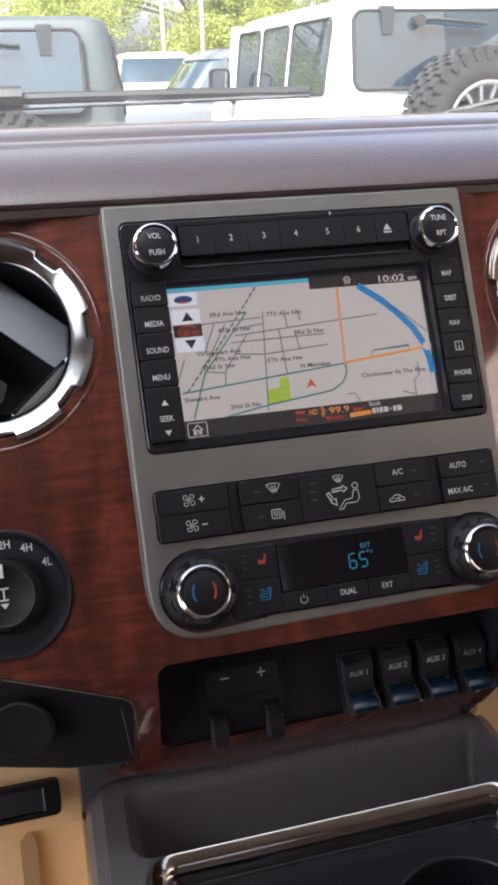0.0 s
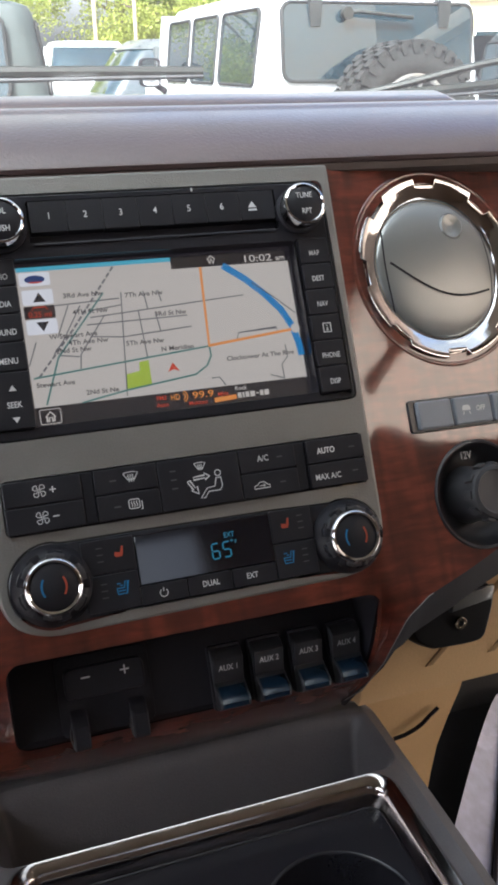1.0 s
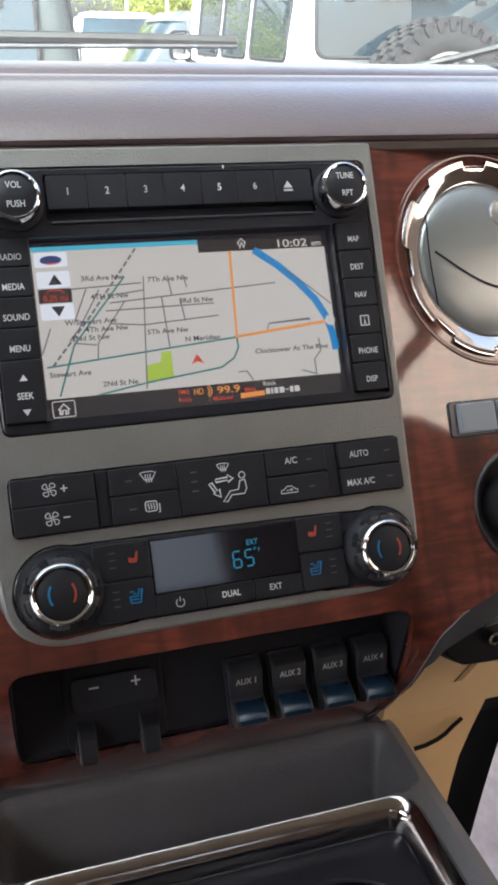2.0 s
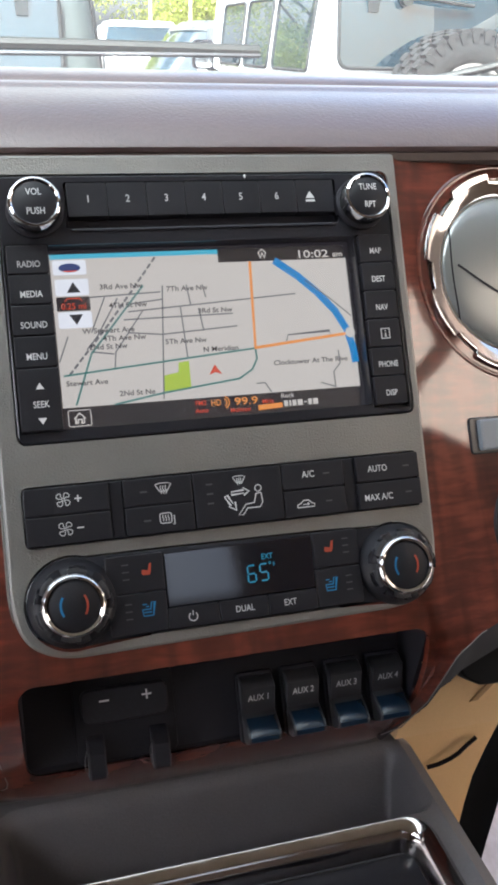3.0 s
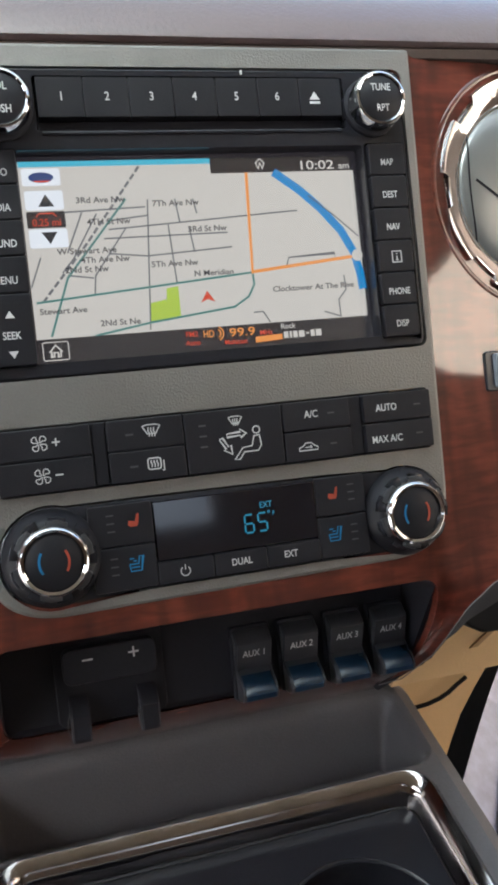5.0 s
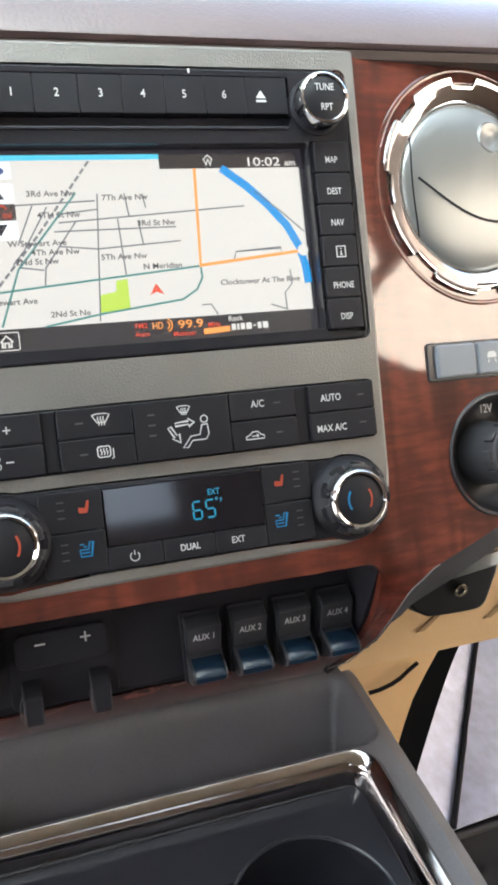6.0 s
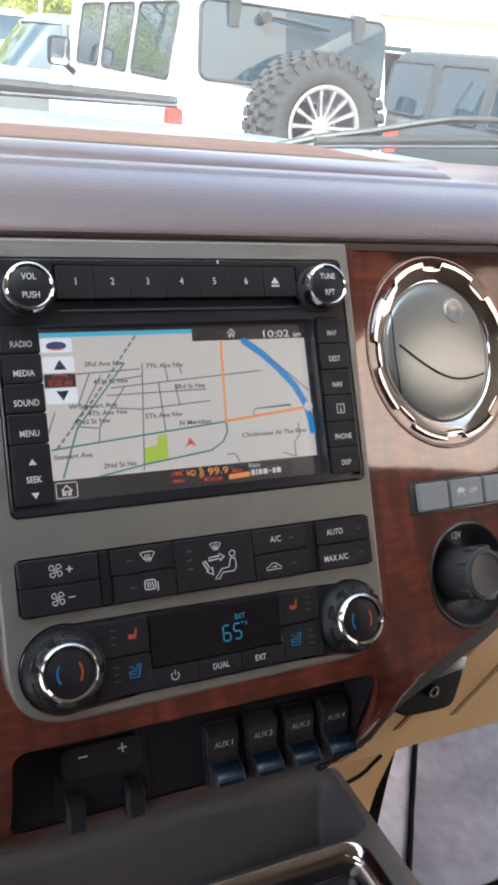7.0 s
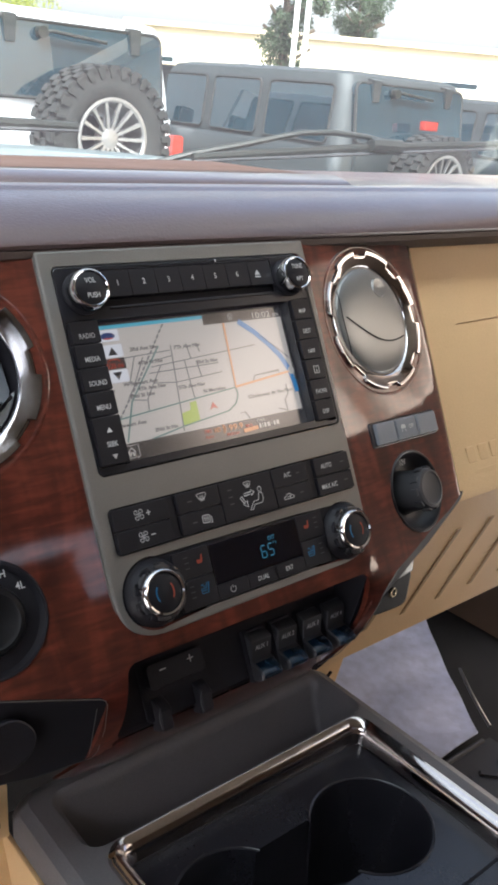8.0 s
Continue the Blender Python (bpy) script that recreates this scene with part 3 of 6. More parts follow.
part("zoom_out_key", flat(rrect(-71.0, -56.0, 51.0, 58.4, 0.8, 2), SD - 0.5), SCR_WHITE, screen)
part("zoom_out_arrow", flat([(-63.0, 52.4), (-59.9, 57.2), (-66.1, 57.2)], SD - 0.62), SCR_BLACK, screen)
part("clock", text("10:02", 53.0, 81.3, 5.4, SD - 0.2, 1.42), SCREEN, screen)
part("clock_suffix", text("am", 66.0, 80.9, 4.0, SD - 0.2, 1.1), SCREEN, screen)
part("compass_letter", text("W", 27.6, 81.3, 4.4, SD - 0.2, 0.9), SCREEN, screen)
part("compass_hood", strokes([[(25.4, 82.6), (27.6, 84.6), (29.8, 82.6)]], 0.5, SD - 0.2), SCREEN, screen)
part("frequency", text("99.9", 12.0, 11.8, 5.0, SD - 0.2, 1.35), SCR_ORANGE, screen)
part("frequency_unit", text("MHz", 22.6, 10.9, 3.0, SD - 0.2, 1.0), SCR_RED, screen)
part("band", text("FM2", -9.8, 12.4, 3.1, SD - 0.2, 1.0), SCR_RED, screen)
part("band_mode", text("Auto", -9.6, 8.9, 3.1, SD - 0.2, 1.0), SCR_RED, screen)
part("digital_mark", join(text("HD", -2.6, 12.0, 4.2, SD - 0.2, 0.8), strokes([[(0.9 + 1.7 * math.cos(radians(a)), 12.0 + 1.7 * math.sin(radians(a))) for a in range(-70, 71, 20)], [(0.9 + 2.9 * math.cos(radians(a)), 12.0 + 2.9 * math.sin(radians(a))) for a in range(-70, 71, 20)]], 0.55, SD - 0.2)), SCR_ORANGE, screen)
part("multicast_word", text("Multicast", 8.9, 8.0, 2.9, SD - 0.2, 0.95), SCR_RED, screen)
part("multicast_bar", flat([(17.6, 6.9), (29.6, 7.5), (29.6, 9.9), (17.6, 9.4)], SD - 0.3), SCR_ORANGE, screen)
part("genre", text("Rock", 32.6, 12.9, 3.2, SD - 0.2, 1.0), SCREEN, screen)
for k, w in enumerate((2.0, 1.0, 2.0, 2.6, 1.6, 1.8, 2.6)):
    a = 30.4 + sum((2.0, 1.0, 2.0, 2.6, 1.6, 1.8, 2.6)[:k]) + 0.6 * k
    part("station_bar", flat(rrect(a, a + w, 9.0 if k == 4 else 7.8, 9.6 if k == 4 else 10.7, 0.25, 2), SD - 0.3), SCREEN, screen)
part("home_frame", strokes([rrect(-70.6, -60.6, 6.4, 13.6, 0.6, 2)], 0.4, SD - 0.2, True), SCREEN, screen)
part("home_mark", strokes([[(-68.2, 9.6), (-65.6, 12.3), (-63.0, 9.6)], [(-67.4, 10.2), (-67.4, 7.6), (-66.4, 7.6), (-66.4, 9.4), (-64.8, 9.4), (-64.8, 7.6), (-63.8, 7.6), (-63.8, 10.2)]], 0.6, SD - 0.2), SCREEN, screen)

# ---- climate controls, upper row
climate = thing("climate_button_panel", "black climate control button panel below the radio", "climate panel", STACK, (0, 0.01, -0.032))
part("housing", prism(rrect(-93.8, 91.5, -45.5, -19.6, 3), -0.8, 12, 0.6), PIANO, climate)
part("divider", prism(rrect(-56.5, -51.0, -44.9, -20.2, 0.5), -2.2, 0, 0.4), BUTTON, climate)
part("divider", prism(rrect(52.8, 58.6, -44.9, -20.2, 0.5), -2.2, 0, 0.4), BUTTON, climate)
F = -4.2


def fan_mark(cu, cv):
    lines = []
    for q in range(4):
        a0 = radians(90 * q + 50)
        lines.append([(cu + r * math.cos(a0 + t), cv + r * math.sin(a0 + t)) for r, t in ((0.35, 0), (1.2, 0.42), (2.2, 0.52), (3.0, 0.36), (3.35, 0.04), (3.2, -0.30), (2.7, -0.48), (2.1, -0.44), (1.7, -0.22), (1.0, -0.30), (0.35, 0))])
    return strokes(lines, 0.36, F)


def arrow(u, v, du, dv, w=0.9):
    l = math.hypot(du, dv)
    a, b = du / l, dv / l
    return [[(u, v), (u + du, v + dv)], [(u + du - w * a - w * b, v + dv - w * b + w * a), (u + du, v + dv), (u + du - w * a + w * b, v + dv - w * b - w * a)]]


def screen_mark(cu, cv, s=1.0):
    pane = [(cu - 3.6 * s, cv + 1.9 * s), (cu - 1.8 * s, cv + 2.4 * s), (cu + 1.8 * s, cv + 2.4 * s), (cu + 3.6 * s, cv + 1.9 * s), (cu + 1.7 * s, cv - 1.2 * s), (cu - 1.7 * s, cv - 1.2 * s), (cu - 3.6 * s, cv + 1.9 * s)]
    heat = [[(cu + k * s, cv - 2.4 * s), (cu + (k + 0.35) * s, cv - 1.2 * s), (cu + (k - 0.3) * s, cv), (cu + k * s, cv + 1.3 * s)] for k in (-1.1, 0, 1.1)]
    return strokes([pane] + heat, 0.42, F)


b = button(climate, -93.2, -57.0, -32.2, -20.2, F)
part("fan_mark", fan_mark(-76.6, -25.9), WHITE_INK, b)
part("plus_mark", strokes([[(-71.8, -25.9), (-68.8, -25.9)], [(-70.3, -27.4), (-70.3, -24.4)]], 0.6, F), WHITE_INK, b)
b = button(climate, -93.2, -57.0, -45.0, -32.8, F)
part("fan_mark", fan_mark(-76.6, -38.6), WHITE_INK, b)
part("minus_mark", strokes([[(-71.8, -38.6), (-68.8, -38.6)]], 0.6, F), WHITE_INK, b)
b = button(climate, -50.6, -20.0, -32.2, -20.2, F)
part("windscreen_mark", screen_mark(-32.9, -25.4), WHITE_INK, b)
part("indicator_bar", strokes([[(-43.4, -26.2), (-40.2, -26.2)]], 0.8, F), GREY_INK, b)
b = button(climate, -50.6, -20.0, -45.0, -32.8, F)
part("mirror_heat_mark", join(strokes([rrect(-35.6, -30.4, -40.8, -36.4, 0.9, 2)], 0.45, F, True), strokes([[(k, -40.0), (k + 0.3, -38.9), (k - 0.2, -38.0), (k, -37.2)] for k in (-34.2, -33.0, -31.8)] + [[(-30.0, -41.6), (-29.2, -41.6), (-29.2, -37.6)]], 0.42, F)), WHITE_INK, b)
part("indicator_bar", strokes([[(-42.8, -39.0), (-39.6, -39.0)]], 0.8, F), GREY_INK, b)
b = button(climate, -19.4, 21.8, -45.0, -20.2, F)
part("windscreen_mark", screen_mark(1.9, -25.2, 0.8), WHITE_INK, b)
part("airflow_mark", strokes([
    [(-2.2, -30.2), (3.6, -29.8), (3.3, -28.7), (6.0, -30.6), (3.5, -32.2), (3.6, -31.2), (-2.2, -31.6), (-2.2, -30.2)],
    [(-5.6, -32.2), (-3.0, -36.4), (-4.1, -36.6), (-0.6, -38.6), (-0.9, -34.8), (-1.9, -35.6), (-4.2, -31.6), (-5.6, -32.2)],
    [(10.4 + 1.5 * math.cos(radians(a)), -29.6 + 1.5 * math.sin(radians(a))) for a in range(0, 361, 30)],
    [(11.6, -31.8), (12.0, -36.0), (10.6, -38.2), (4.6, -38.2), (2.4, -41.0), (0.2, -41.0), (4.0, -36.4), (8.0, -36.0), (9.2, -32.0), (11.6, -31.8)],
], 0.45, F), WHITE_INK, b)
for k in range(3):
    part("indicator_bar", strokes([[(-13.6, -25.8 - 4.3 * k), (-10.6, -25.8 - 4.3 * k)]], 0.7, F), GREY_INK, b)
b = button(climate, 22.4, 52.4, -32.2, -20.2, F)
part("lettering", text("A/C", 35.0, -25.8, 4.3, F, 0.86), WHITE_INK, b)
part("indicator_bar", strokes([[(42.4, -26.0), (45.4, -26.0)]], 0.7, F), GREY_INK, b)
b = button(climate, 22.4, 52.4, -45.0, -32.8, F)
part("recirculation_mark", join(strokes([[(28.4, -40.7), (28.4, -39.5), (30.0, -38.9), (31.4, -37.6), (33.8, -37.6), (35.2, -38.9), (36.6, -39.5), (36.6, -40.7), (28.4, -40.7)]], 0.45, F), strokes(arrow(31.0, -39.5, 3.0, 0.2, 0.7), 0.4, F)), WHITE_INK, b)
part("indicator_bar", strokes([[(42.4, -38.9), (45.4, -38.9)]], 0.7, F), GREY_INK, b)
b = button(climate, 59.0, 90.9, -32.2, -20.2, F)
part("lettering", text("AUTO", 69.6, -26.4, 4.3, F, 0.82), WHITE_INK, b)
part("indicator_bar", strokes([[(82.6, -26.2), (85.8, -26.2)]], 0.7, F), GREY_INK, b)
b = button(climate, 59.0, 90.9, -45.0, -32.8, F)
part("lettering", text("MAX A/C", 68.8, -39.9, 4.3, F, 0.82), WHITE_INK, b)
part("indicator_bar", strokes([[(82.6, -38.7), (85.8, -38.7)]], 0.7, F), GREY_INK, b)

# ---- climate controls, lower row
dials = thing("climate_dial_panel", "black climate dial panel with chrome-ringed knobs and small display", "climate panel", STACK, (0, 0.01, -0.07))
part("housing", prism(PILL, -1.0, 12, 0.8), PIANO, dials)
window = part("display", prism(rrect(-35.6, 33.4, -78.0, -54.0, 0.8), -3.0, 0, 0.4), LCD_BLACK, dials, "dark glossy display window")


def seven(digit, cu, cv, w, h):
    on = {"6": "afgedc", "5": "afgcd"}[digit]
    x0, x1, y0, y1, ym = cu - w / 2, cu + w / 2, cv - h / 2, cv + h / 2, cv
    g = 0.35
    seg = {"a": [(x0 + g, y1), (x1 - g, y1)], "b": [(x1, ym + g), (x1, y1 - g)], "c": [(x1, y0 + g), (x1, ym - g)], "d": [(x0 + g, y0), (x1 - g, y0)],
           "e": [(x0, y0 + g), (x0, ym - g)], "f": [(x0, ym + g), (x0, y1 - g)], "g": [(x0 + g, ym), (x1 - g, ym)]}
    return [seg[s] for s in on]


part("reading", strokes(seven("6", 3.6, -68.0, 3.6, 7.4) + seven("5", 9.4, -67.9, 3.6, 7.4), 0.75, -3.0), LCD_CYAN, window)
part("reading_unit", join(text("F", 14.4, -64.9, 2.6, -3.0), strokes([circle(12.4, -64.0, 0.5, 8)], 0.3, -3.0, True)), LCD_CYAN, window)
part("reading_name", text("EXT", 11.4, -61.0, 3.6, -3.0, 0.85), LCD_CYAN, window)
for u0, u1, word, c in ((-35.8, -13.0, "", -25.0), (-12.6, 9.8, "DUAL", -1.2), (10.2, 33.4, "EXT", 20.2)):
    b = button(dials, u0, u1, -87.6, -78.6, -3.2, 1)
    if word:
        part("lettering", text(word, c, -82.9, 4.0, -3.2, 0.84), WHITE_INK, b)
    else:
        ring = [(c + 1.9 * math.cos(radians(a)), -83.2 + 1.9 * math.sin(radians(a))) for a in range(125, 416, 15)]
        part("power_mark", strokes([ring, [(c, -82.6), (c, -80.6)]], 0.45, -3.2), WHITE_INK, b)


def seat_mark(cu, cv, d=-3.2):
    return join(flat([(cu + 2.3, cv + 2.8), (cu + 1.3, cv + 2.6), (cu + 0.5, cv - 0.3), (cu - 2.1, cv + 0.2), (cu - 2.4, cv - 1.6), (cu - 1.5, cv - 2.3), (cu + 1.2, cv - 2.3), (cu + 1.8, cv - 1.0)], d - 0.15))


def seat_outline(cu, cv, d=-3.2):
    return strokes([[(cu - 2.8, cv + 0.2), (cu - 2.4, cv - 2.6), (cu + 1.8, cv - 2.6), (cu + 2.8, cv + 3.2), (cu + 1.4, cv + 3.2), (cu + 0.8, cv + 0.2), (cu - 2.8, cv + 0.2)], [(cu - 2.2, cv - 1.1), (cu + 1.2, cv - 1.1)], [(cu - 2.6, cv + 2.4), (cu - 0.8, cv + 2.4)], [(cu - 1.2, cv + 1.4), (cu + 0.2, cv + 1.4)]], 0.55, d)


for u0, u1, c, ticks in ((-61.5, -36.2, -43.1, -53.0), (33.8, 56.0, 42.0, 49.6)):
    b = button(dials, u0, u1, -69.6, -53.2, -3.2, 1)
    part("heated_seat_mark", seat_mark(c - 0.6, -60.2), RED_INK, b)
    for k in range(3):
        part("indicator_bar", strokes([[(ticks - 1.5, -57.2 - 3.2 * k), (ticks + 1.5, -57.2 - 3.2 * k)]], 0.6, -3.2), GREY_INK, b)
    b = button(dials, u0, u1, -87.4, -70.2, -3.2, 1)
    part("cooled_seat_mark", seat_outline(c - 1.2, -77.6), BLUE_INK, b)
    for k in range(3):
        part("indicator_bar", strokes([[(ticks - 1.5, -74.4 - 3.2 * k), (ticks + 1.5, -74.4 - 3.2 * k)]], 0.6, -3.2), GREY_INK, b)
for cu, cv in ((-76.3, -70.8), (75.0, -72.2)):
    knob = part("temperature_knob", lathe(cu, cv, [(19.4, 1), (19.2, -2), (17.8, -4), (16.2, -7.5), (14.4, -9.0), (12, -9.4), (0, -9.4)]), BUTTON, dials)
    ribs = []
    for k in range(9):
        a0 = 2 * math.pi * k / 9
        ribs.append([(cu + r * math.cos(a0 + w), cv + r * math.sin(a0 + w)) for r, w in ((13.6, -0.22), (16.6, -0.21), (16.8, 0), (16.6, 0.21), (13.6, 0.22), (13.8, 0))])
    for rib in ribs:
        part("grip_rib", prism(rib, -9.3, -4, 0.6), PIANO, knob)
    part("chrome_ring", lathe(cu, cv, [(13.8, -8), (13.8, -10.8), (13.2, -12.7), (12.3, -13.4), (11.2, -13.0), (10.5, -11.2), (12.2, -8)], closed=True), CHROME, knob, "polished chrome ring")
    for k in range(6):
        a0 = radians(60 * k + 20)
        lug = [(cu + r * math.cos(a0 + w), cv + r * math.sin(a0 + w)) for r, w in ((13.6, -0.30), (15.4, -0.27), (15.7, 0), (15.4, 0.27), (13.6, 0.30), (13.8, 0))]
        part("grip_lug", prism(lug, -10.6, -7, 0.5), DIALGREY, knob)
    part("cap", lathe(cu, cv, [(10.9, -9), (10.8, -11.8), (10.0, -12.4), (0, -12.7)]), BUTTON, knob)
    part("cool_mark", strokes([[(cu + 7.6 * math.cos(radians(a)) + 2.0, cv + 7.6 * math.sin(radians(a))) for a in range(148, 213, 8)]], 0.95, -12.75), BLUE_INK, knob)
    part("warm_mark", strokes([[(cu + 7.6 * math.cos(radians(a)) - 2.0, cv + 7.6 * math.sin(radians(a))) for a in range(-32, 33, 8)]], 0.95, -12.75), RED_INK, knob)

# ---- switch bay below the climate controls
def follow_wood(bm):
    """Shifts a part drawn on a flat face to the bent face of the wood."""
    for v in bm.verts:
        v.co.y += wood_depth(0, v.co.z / K) * K
    return bm


bay = single("switch_bay", cut(
    follow_wood(prism(rrect(-104.0, 89.0, -153.5, -103.2, 7), 2.5, 48, 0.3)),
    prism(rrect(-102.6, 87.6, -151.6, -104.4, 6), -20, 38, 0.3),
), DARK, STACK, "matt black recessed bay for switches in the wood trim", "switch bay", at=(0, 0.04, -0.13), kind="structure")


def rocker(cu):
    """An upfitter rocker: lettered upper half, lower half swelling outwards."""
    prof = [(-120.2, 36), (-120.9, 33.4), (-121.8, 31.6), (-125.0, 28.4), (-126.0, 28.0), (-127.6, 28.5), (-133.8, 31.2), (-138.4, 33.2), (-141.3, 30.0), (-144.8, 25.4), (-148.3, 23.6), (-150.9, 25.0), (-151.9, 28.6), (-151.4, 36.0)]
    secs = []
    for du, k in ((-8.5, 1.2), (-8.0, 0.0), (8.0, 0.0), (8.5, 1.2)):
        secs.append([((cu + du) * K, (d + k) * K, v * K) for v, d in prof])
    return loft(secs)


def rocker_face(cu):
    """The glossy swelling of a rocker's lower half, a hair proud of it."""
    prof = [(-140.2, 31.0), (-141.4, 29.5), (-144.8, 25.1), (-147.9, 23.35), (-150.2, 24.2)]
    rows = [[((cu + du) * K, (d - lift) * K, v * K) for du, lift in ((-7.2, 0.0), (-6.6, 0.5), (6.6, 0.5), (7.2, 0.0))] for v, d in prof]
    return loft(rows, close=False)


for k, cu in enumerate((8.4, 31.2, 54.0, 76.4)):
    sw = thing("auxiliary_switch", "black rocker switch lettered AUX in the dash bay", "rocker switch", STACK, (cu * K, 0.036, -0.134), group="auxiliary switches")
    part("surround", prism(rrect(cu - 9.5, cu + 9.5, -153, -119.0, 1.5), 34.5, 38.2, 0.6), DARK, sw)
    rk = part("rocker", rocker(cu), ROCKER, sw)
    part("rocker_face", rocker_face(cu), BLUE_GLOSS, rk, "glossy blue-black lower face")
    bm = text("AUX %d" % (k + 1), cu, -130.8, 4.5, 0, 0.86)
    for v in bm.verts:
        v.co.y = (28.1 + (-127.6 - v.co.z / K) * 0.435) * K
    part("lettering", bm, WHITE_INK, rk)

brake = thing("trailer_brake_controller", "black trailer brake controller with minus and plus keys", "brake controller", STACK, (-0.056, 0.036, -0.13))
part("body", prism(rrect(-80, -32, -150, -110, 3), 36.8, 38.2, 0.5), DARK, brake)
key = part("gain_key", prism(rrect(-76.4, -35.6, -131, -115.6, 3.5), 31.0, 37.5, 0.7), DARK, brake)
part("minus_mark", strokes([[(-67.8, -120.8), (-63.2, -120.8)]], 0.8, 30.9), WHITE_INK, key)
part("plus_mark", strokes([[(-47.8, -120.6), (-43.2, -120.6)], [(-45.5, -122.9), (-45.5, -118.3)]], 0.8, 30.9), WHITE_INK, key)
for cu in (-71.0, -41.0):
    prof = [(-136.0, 37), (-137.5, 31.5), (-140.0, 27.5), (-144.0, 25.0), (-149.0, 26.0), (-153.5, 26.2), (-156.0, 28.0), (-156.0, 37)]
    part("squeeze_lever", loft([[((cu + w) * K, (d + c + 3) * K, v * K) for v, d in prof] for w, c in ((-4.2, 1.4), (-3.4, 0), (3.4, 0), (4.2, 1.4))]), DARK, brake)
    part("lever_edge", tube([((cu - 4.5 - 1.3 * math.sin(math.pi * k / 8)) * K, (26.4 + 0.35 * k) * K, (-141.0 - 1.6 * k) * K) for k in range(9)], 0.00025, 6), DIALGREY, brake)

# ---- round air vents
def vent_ring(cu, cv, notches=8):
    """A dished chrome ring whose outer edge is cut by shallow notches with slanted sides."""
    step = 2 * math.pi / notches
    half = step * 0.165
    angles = []
    for k in range(notches):
        a0 = step * k + radians(2)
        angles += [(a0 + step * f, 53.0) for f in (-0.5, -0.42, -0.33, -0.25)]
        angles += [(a0 - half - 0.022, 53.0), (a0 - half, 49.2), (a0 - half * 0.4, 49.2), (a0 + half * 0.4, 49.2), (a0 + half, 49.2), (a0 + half + 0.022, 53.0)]
        angles += [(a0 + step * f, 53.0) for f in (0.25, 0.33, 0.42)]
    rows = []
    for a, top in angles:
        prof = [(41.8, 8.0), (41.0, 3.8), (41.2, 2.4), (41.9, 1.6), (42.8, 1.1)]
        prof += [(42.8 + (top - 0.9 - 42.8) * f, 1.1 - 3.5 * (42.8 + (top - 0.9 - 42.8) * f - 42.8) / 9.3) for f in (0.33, 0.66, 1.0)]
        edge = 1.1 - 3.5 * (top - 0.9 - 42.8) / 9.3
        prof += [(top - 0.3, edge + 0.05), (top, edge + 0.5), (top, 3.5)]
        rows.append([((cu + r * math.cos(a)) * K, d * K, (cv + r * math.sin(a)) * K) for r, d in prof])
    return loft(rows + rows[:1], close=False)


def dome(cu, cv, r, apex, edge, n=48, rings=10, tilt=0.0):
    prof = [(r * math.sin(math.pi / 2 * k / rings), apex + (edge - apex) * (1 - math.cos(math.pi / 2 * k / rings)) ** 0.9) for k in range(rings + 1)]
    return lathe(cu, cv, prof, n)


def on_dome(cu, cv, r, apex, edge, p):
    q = min(math.hypot(p[0] - cu, p[1] - cv) / r, 0.999)
    return apex + (edge - apex) * (1 - math.cos(math.asin(q))) ** 0.9


def dome_line(cu, cv, r, apex, edge, pts, width, lift):
    bm = strokes([pts], width, 0)
    for v in bm.verts:
        v.co.y = (on_dome(cu, cv, r, apex, edge, (v.co.x / K, v.co.z / K)) - lift) * K
    return bm


cu, cv = VENT_R
vent = thing("air_vent", "round satin silver air vent in a notched chrome ring, closed", "air vent", RIGHT, (cu * K, 0.0, cv * K), group="air vents")
part("chrome_ring", vent_ring(cu, cv), CHROME, vent, "polished chrome ring")
part("notch_floor", lathe(cu, cv, [(47.4, 1.8), (50.6, 1.5), (53.6, 1.2)], 64), CHROME_DK, vent)
part("rim", lathe(cu, cv, [(50.0, 5), (50.2, 2.2), (53.2, 1.4), (54.2, 0.5), (55.8, -0.35), (57.2, -0.3), (58.4, 0.6), (58.4, 3)], 72), WOOD, vent, "raised wood rim")
ball = part("ball", dome(cu, cv, 40.8, -2.2, 2.8), SATIN, vent, "satin silver ball")
slit = [(cu - 33 + 66 * k / 14, cv + 4.0 - 18.0 * (k / 14) - 10.5 * math.sin(math.pi * k / 14)) for k in range(15)]
part("slit", dome_line(cu, cv, 40.8, -2.2, 2.8, slit, 1.3, 0.25), DARK, ball)
for s in (-1, 1):
    line = [(cu + s * (33.6 + 2.6 * math.cos(math.pi * (k - 7) / 14)), cv - 26 + 52 * k / 14) for k in range(15)]
    part("seam", dome_line(cu, cv, 40.8, -2.2, 2.8, line, 0.8, 0.2), DARK, ball)
part("thumb_stud", lathe(cu + 12, cv + 24, [(8.2, 2.0), (7.8, -1.2), (7.0, -2.0), (6.2, -2.0), (4.0, -1.1), (0, -0.6)], 28), SATIN, ball)

cu, cv = VENT_L
vent = thing("air_vent", "round air vent in a chrome ring, turned open, dark inside", "air vent", LEFT, (cu * K, 0.0, cv * K), group="air vents")
part("chrome_ring", vent_ring(cu, cv), CHROME_WORN_SHADE, vent, "polished chrome ring")
part("notch_floor", lathe(cu, cv, [(47.4, 1.8), (50.6, 1.5), (53.6, 1.2)], 64), CHROME_DK, vent)
part("rim", lathe(cu, cv, [(50.0, 5), (50.2, 2.2), (53.2, 1.4), (54.2, 0.5), (55.8, -0.35), (57.2, -0.3), (58.4, 0.6), (58.4, 3)], 72), WOOD, vent, "raised wood rim")
part("duct", lathe(cu, cv, [(40.8, 4), (40.0, 30), (30, 52), (0, 58)], 48), DARK, vent, "dark open duct")
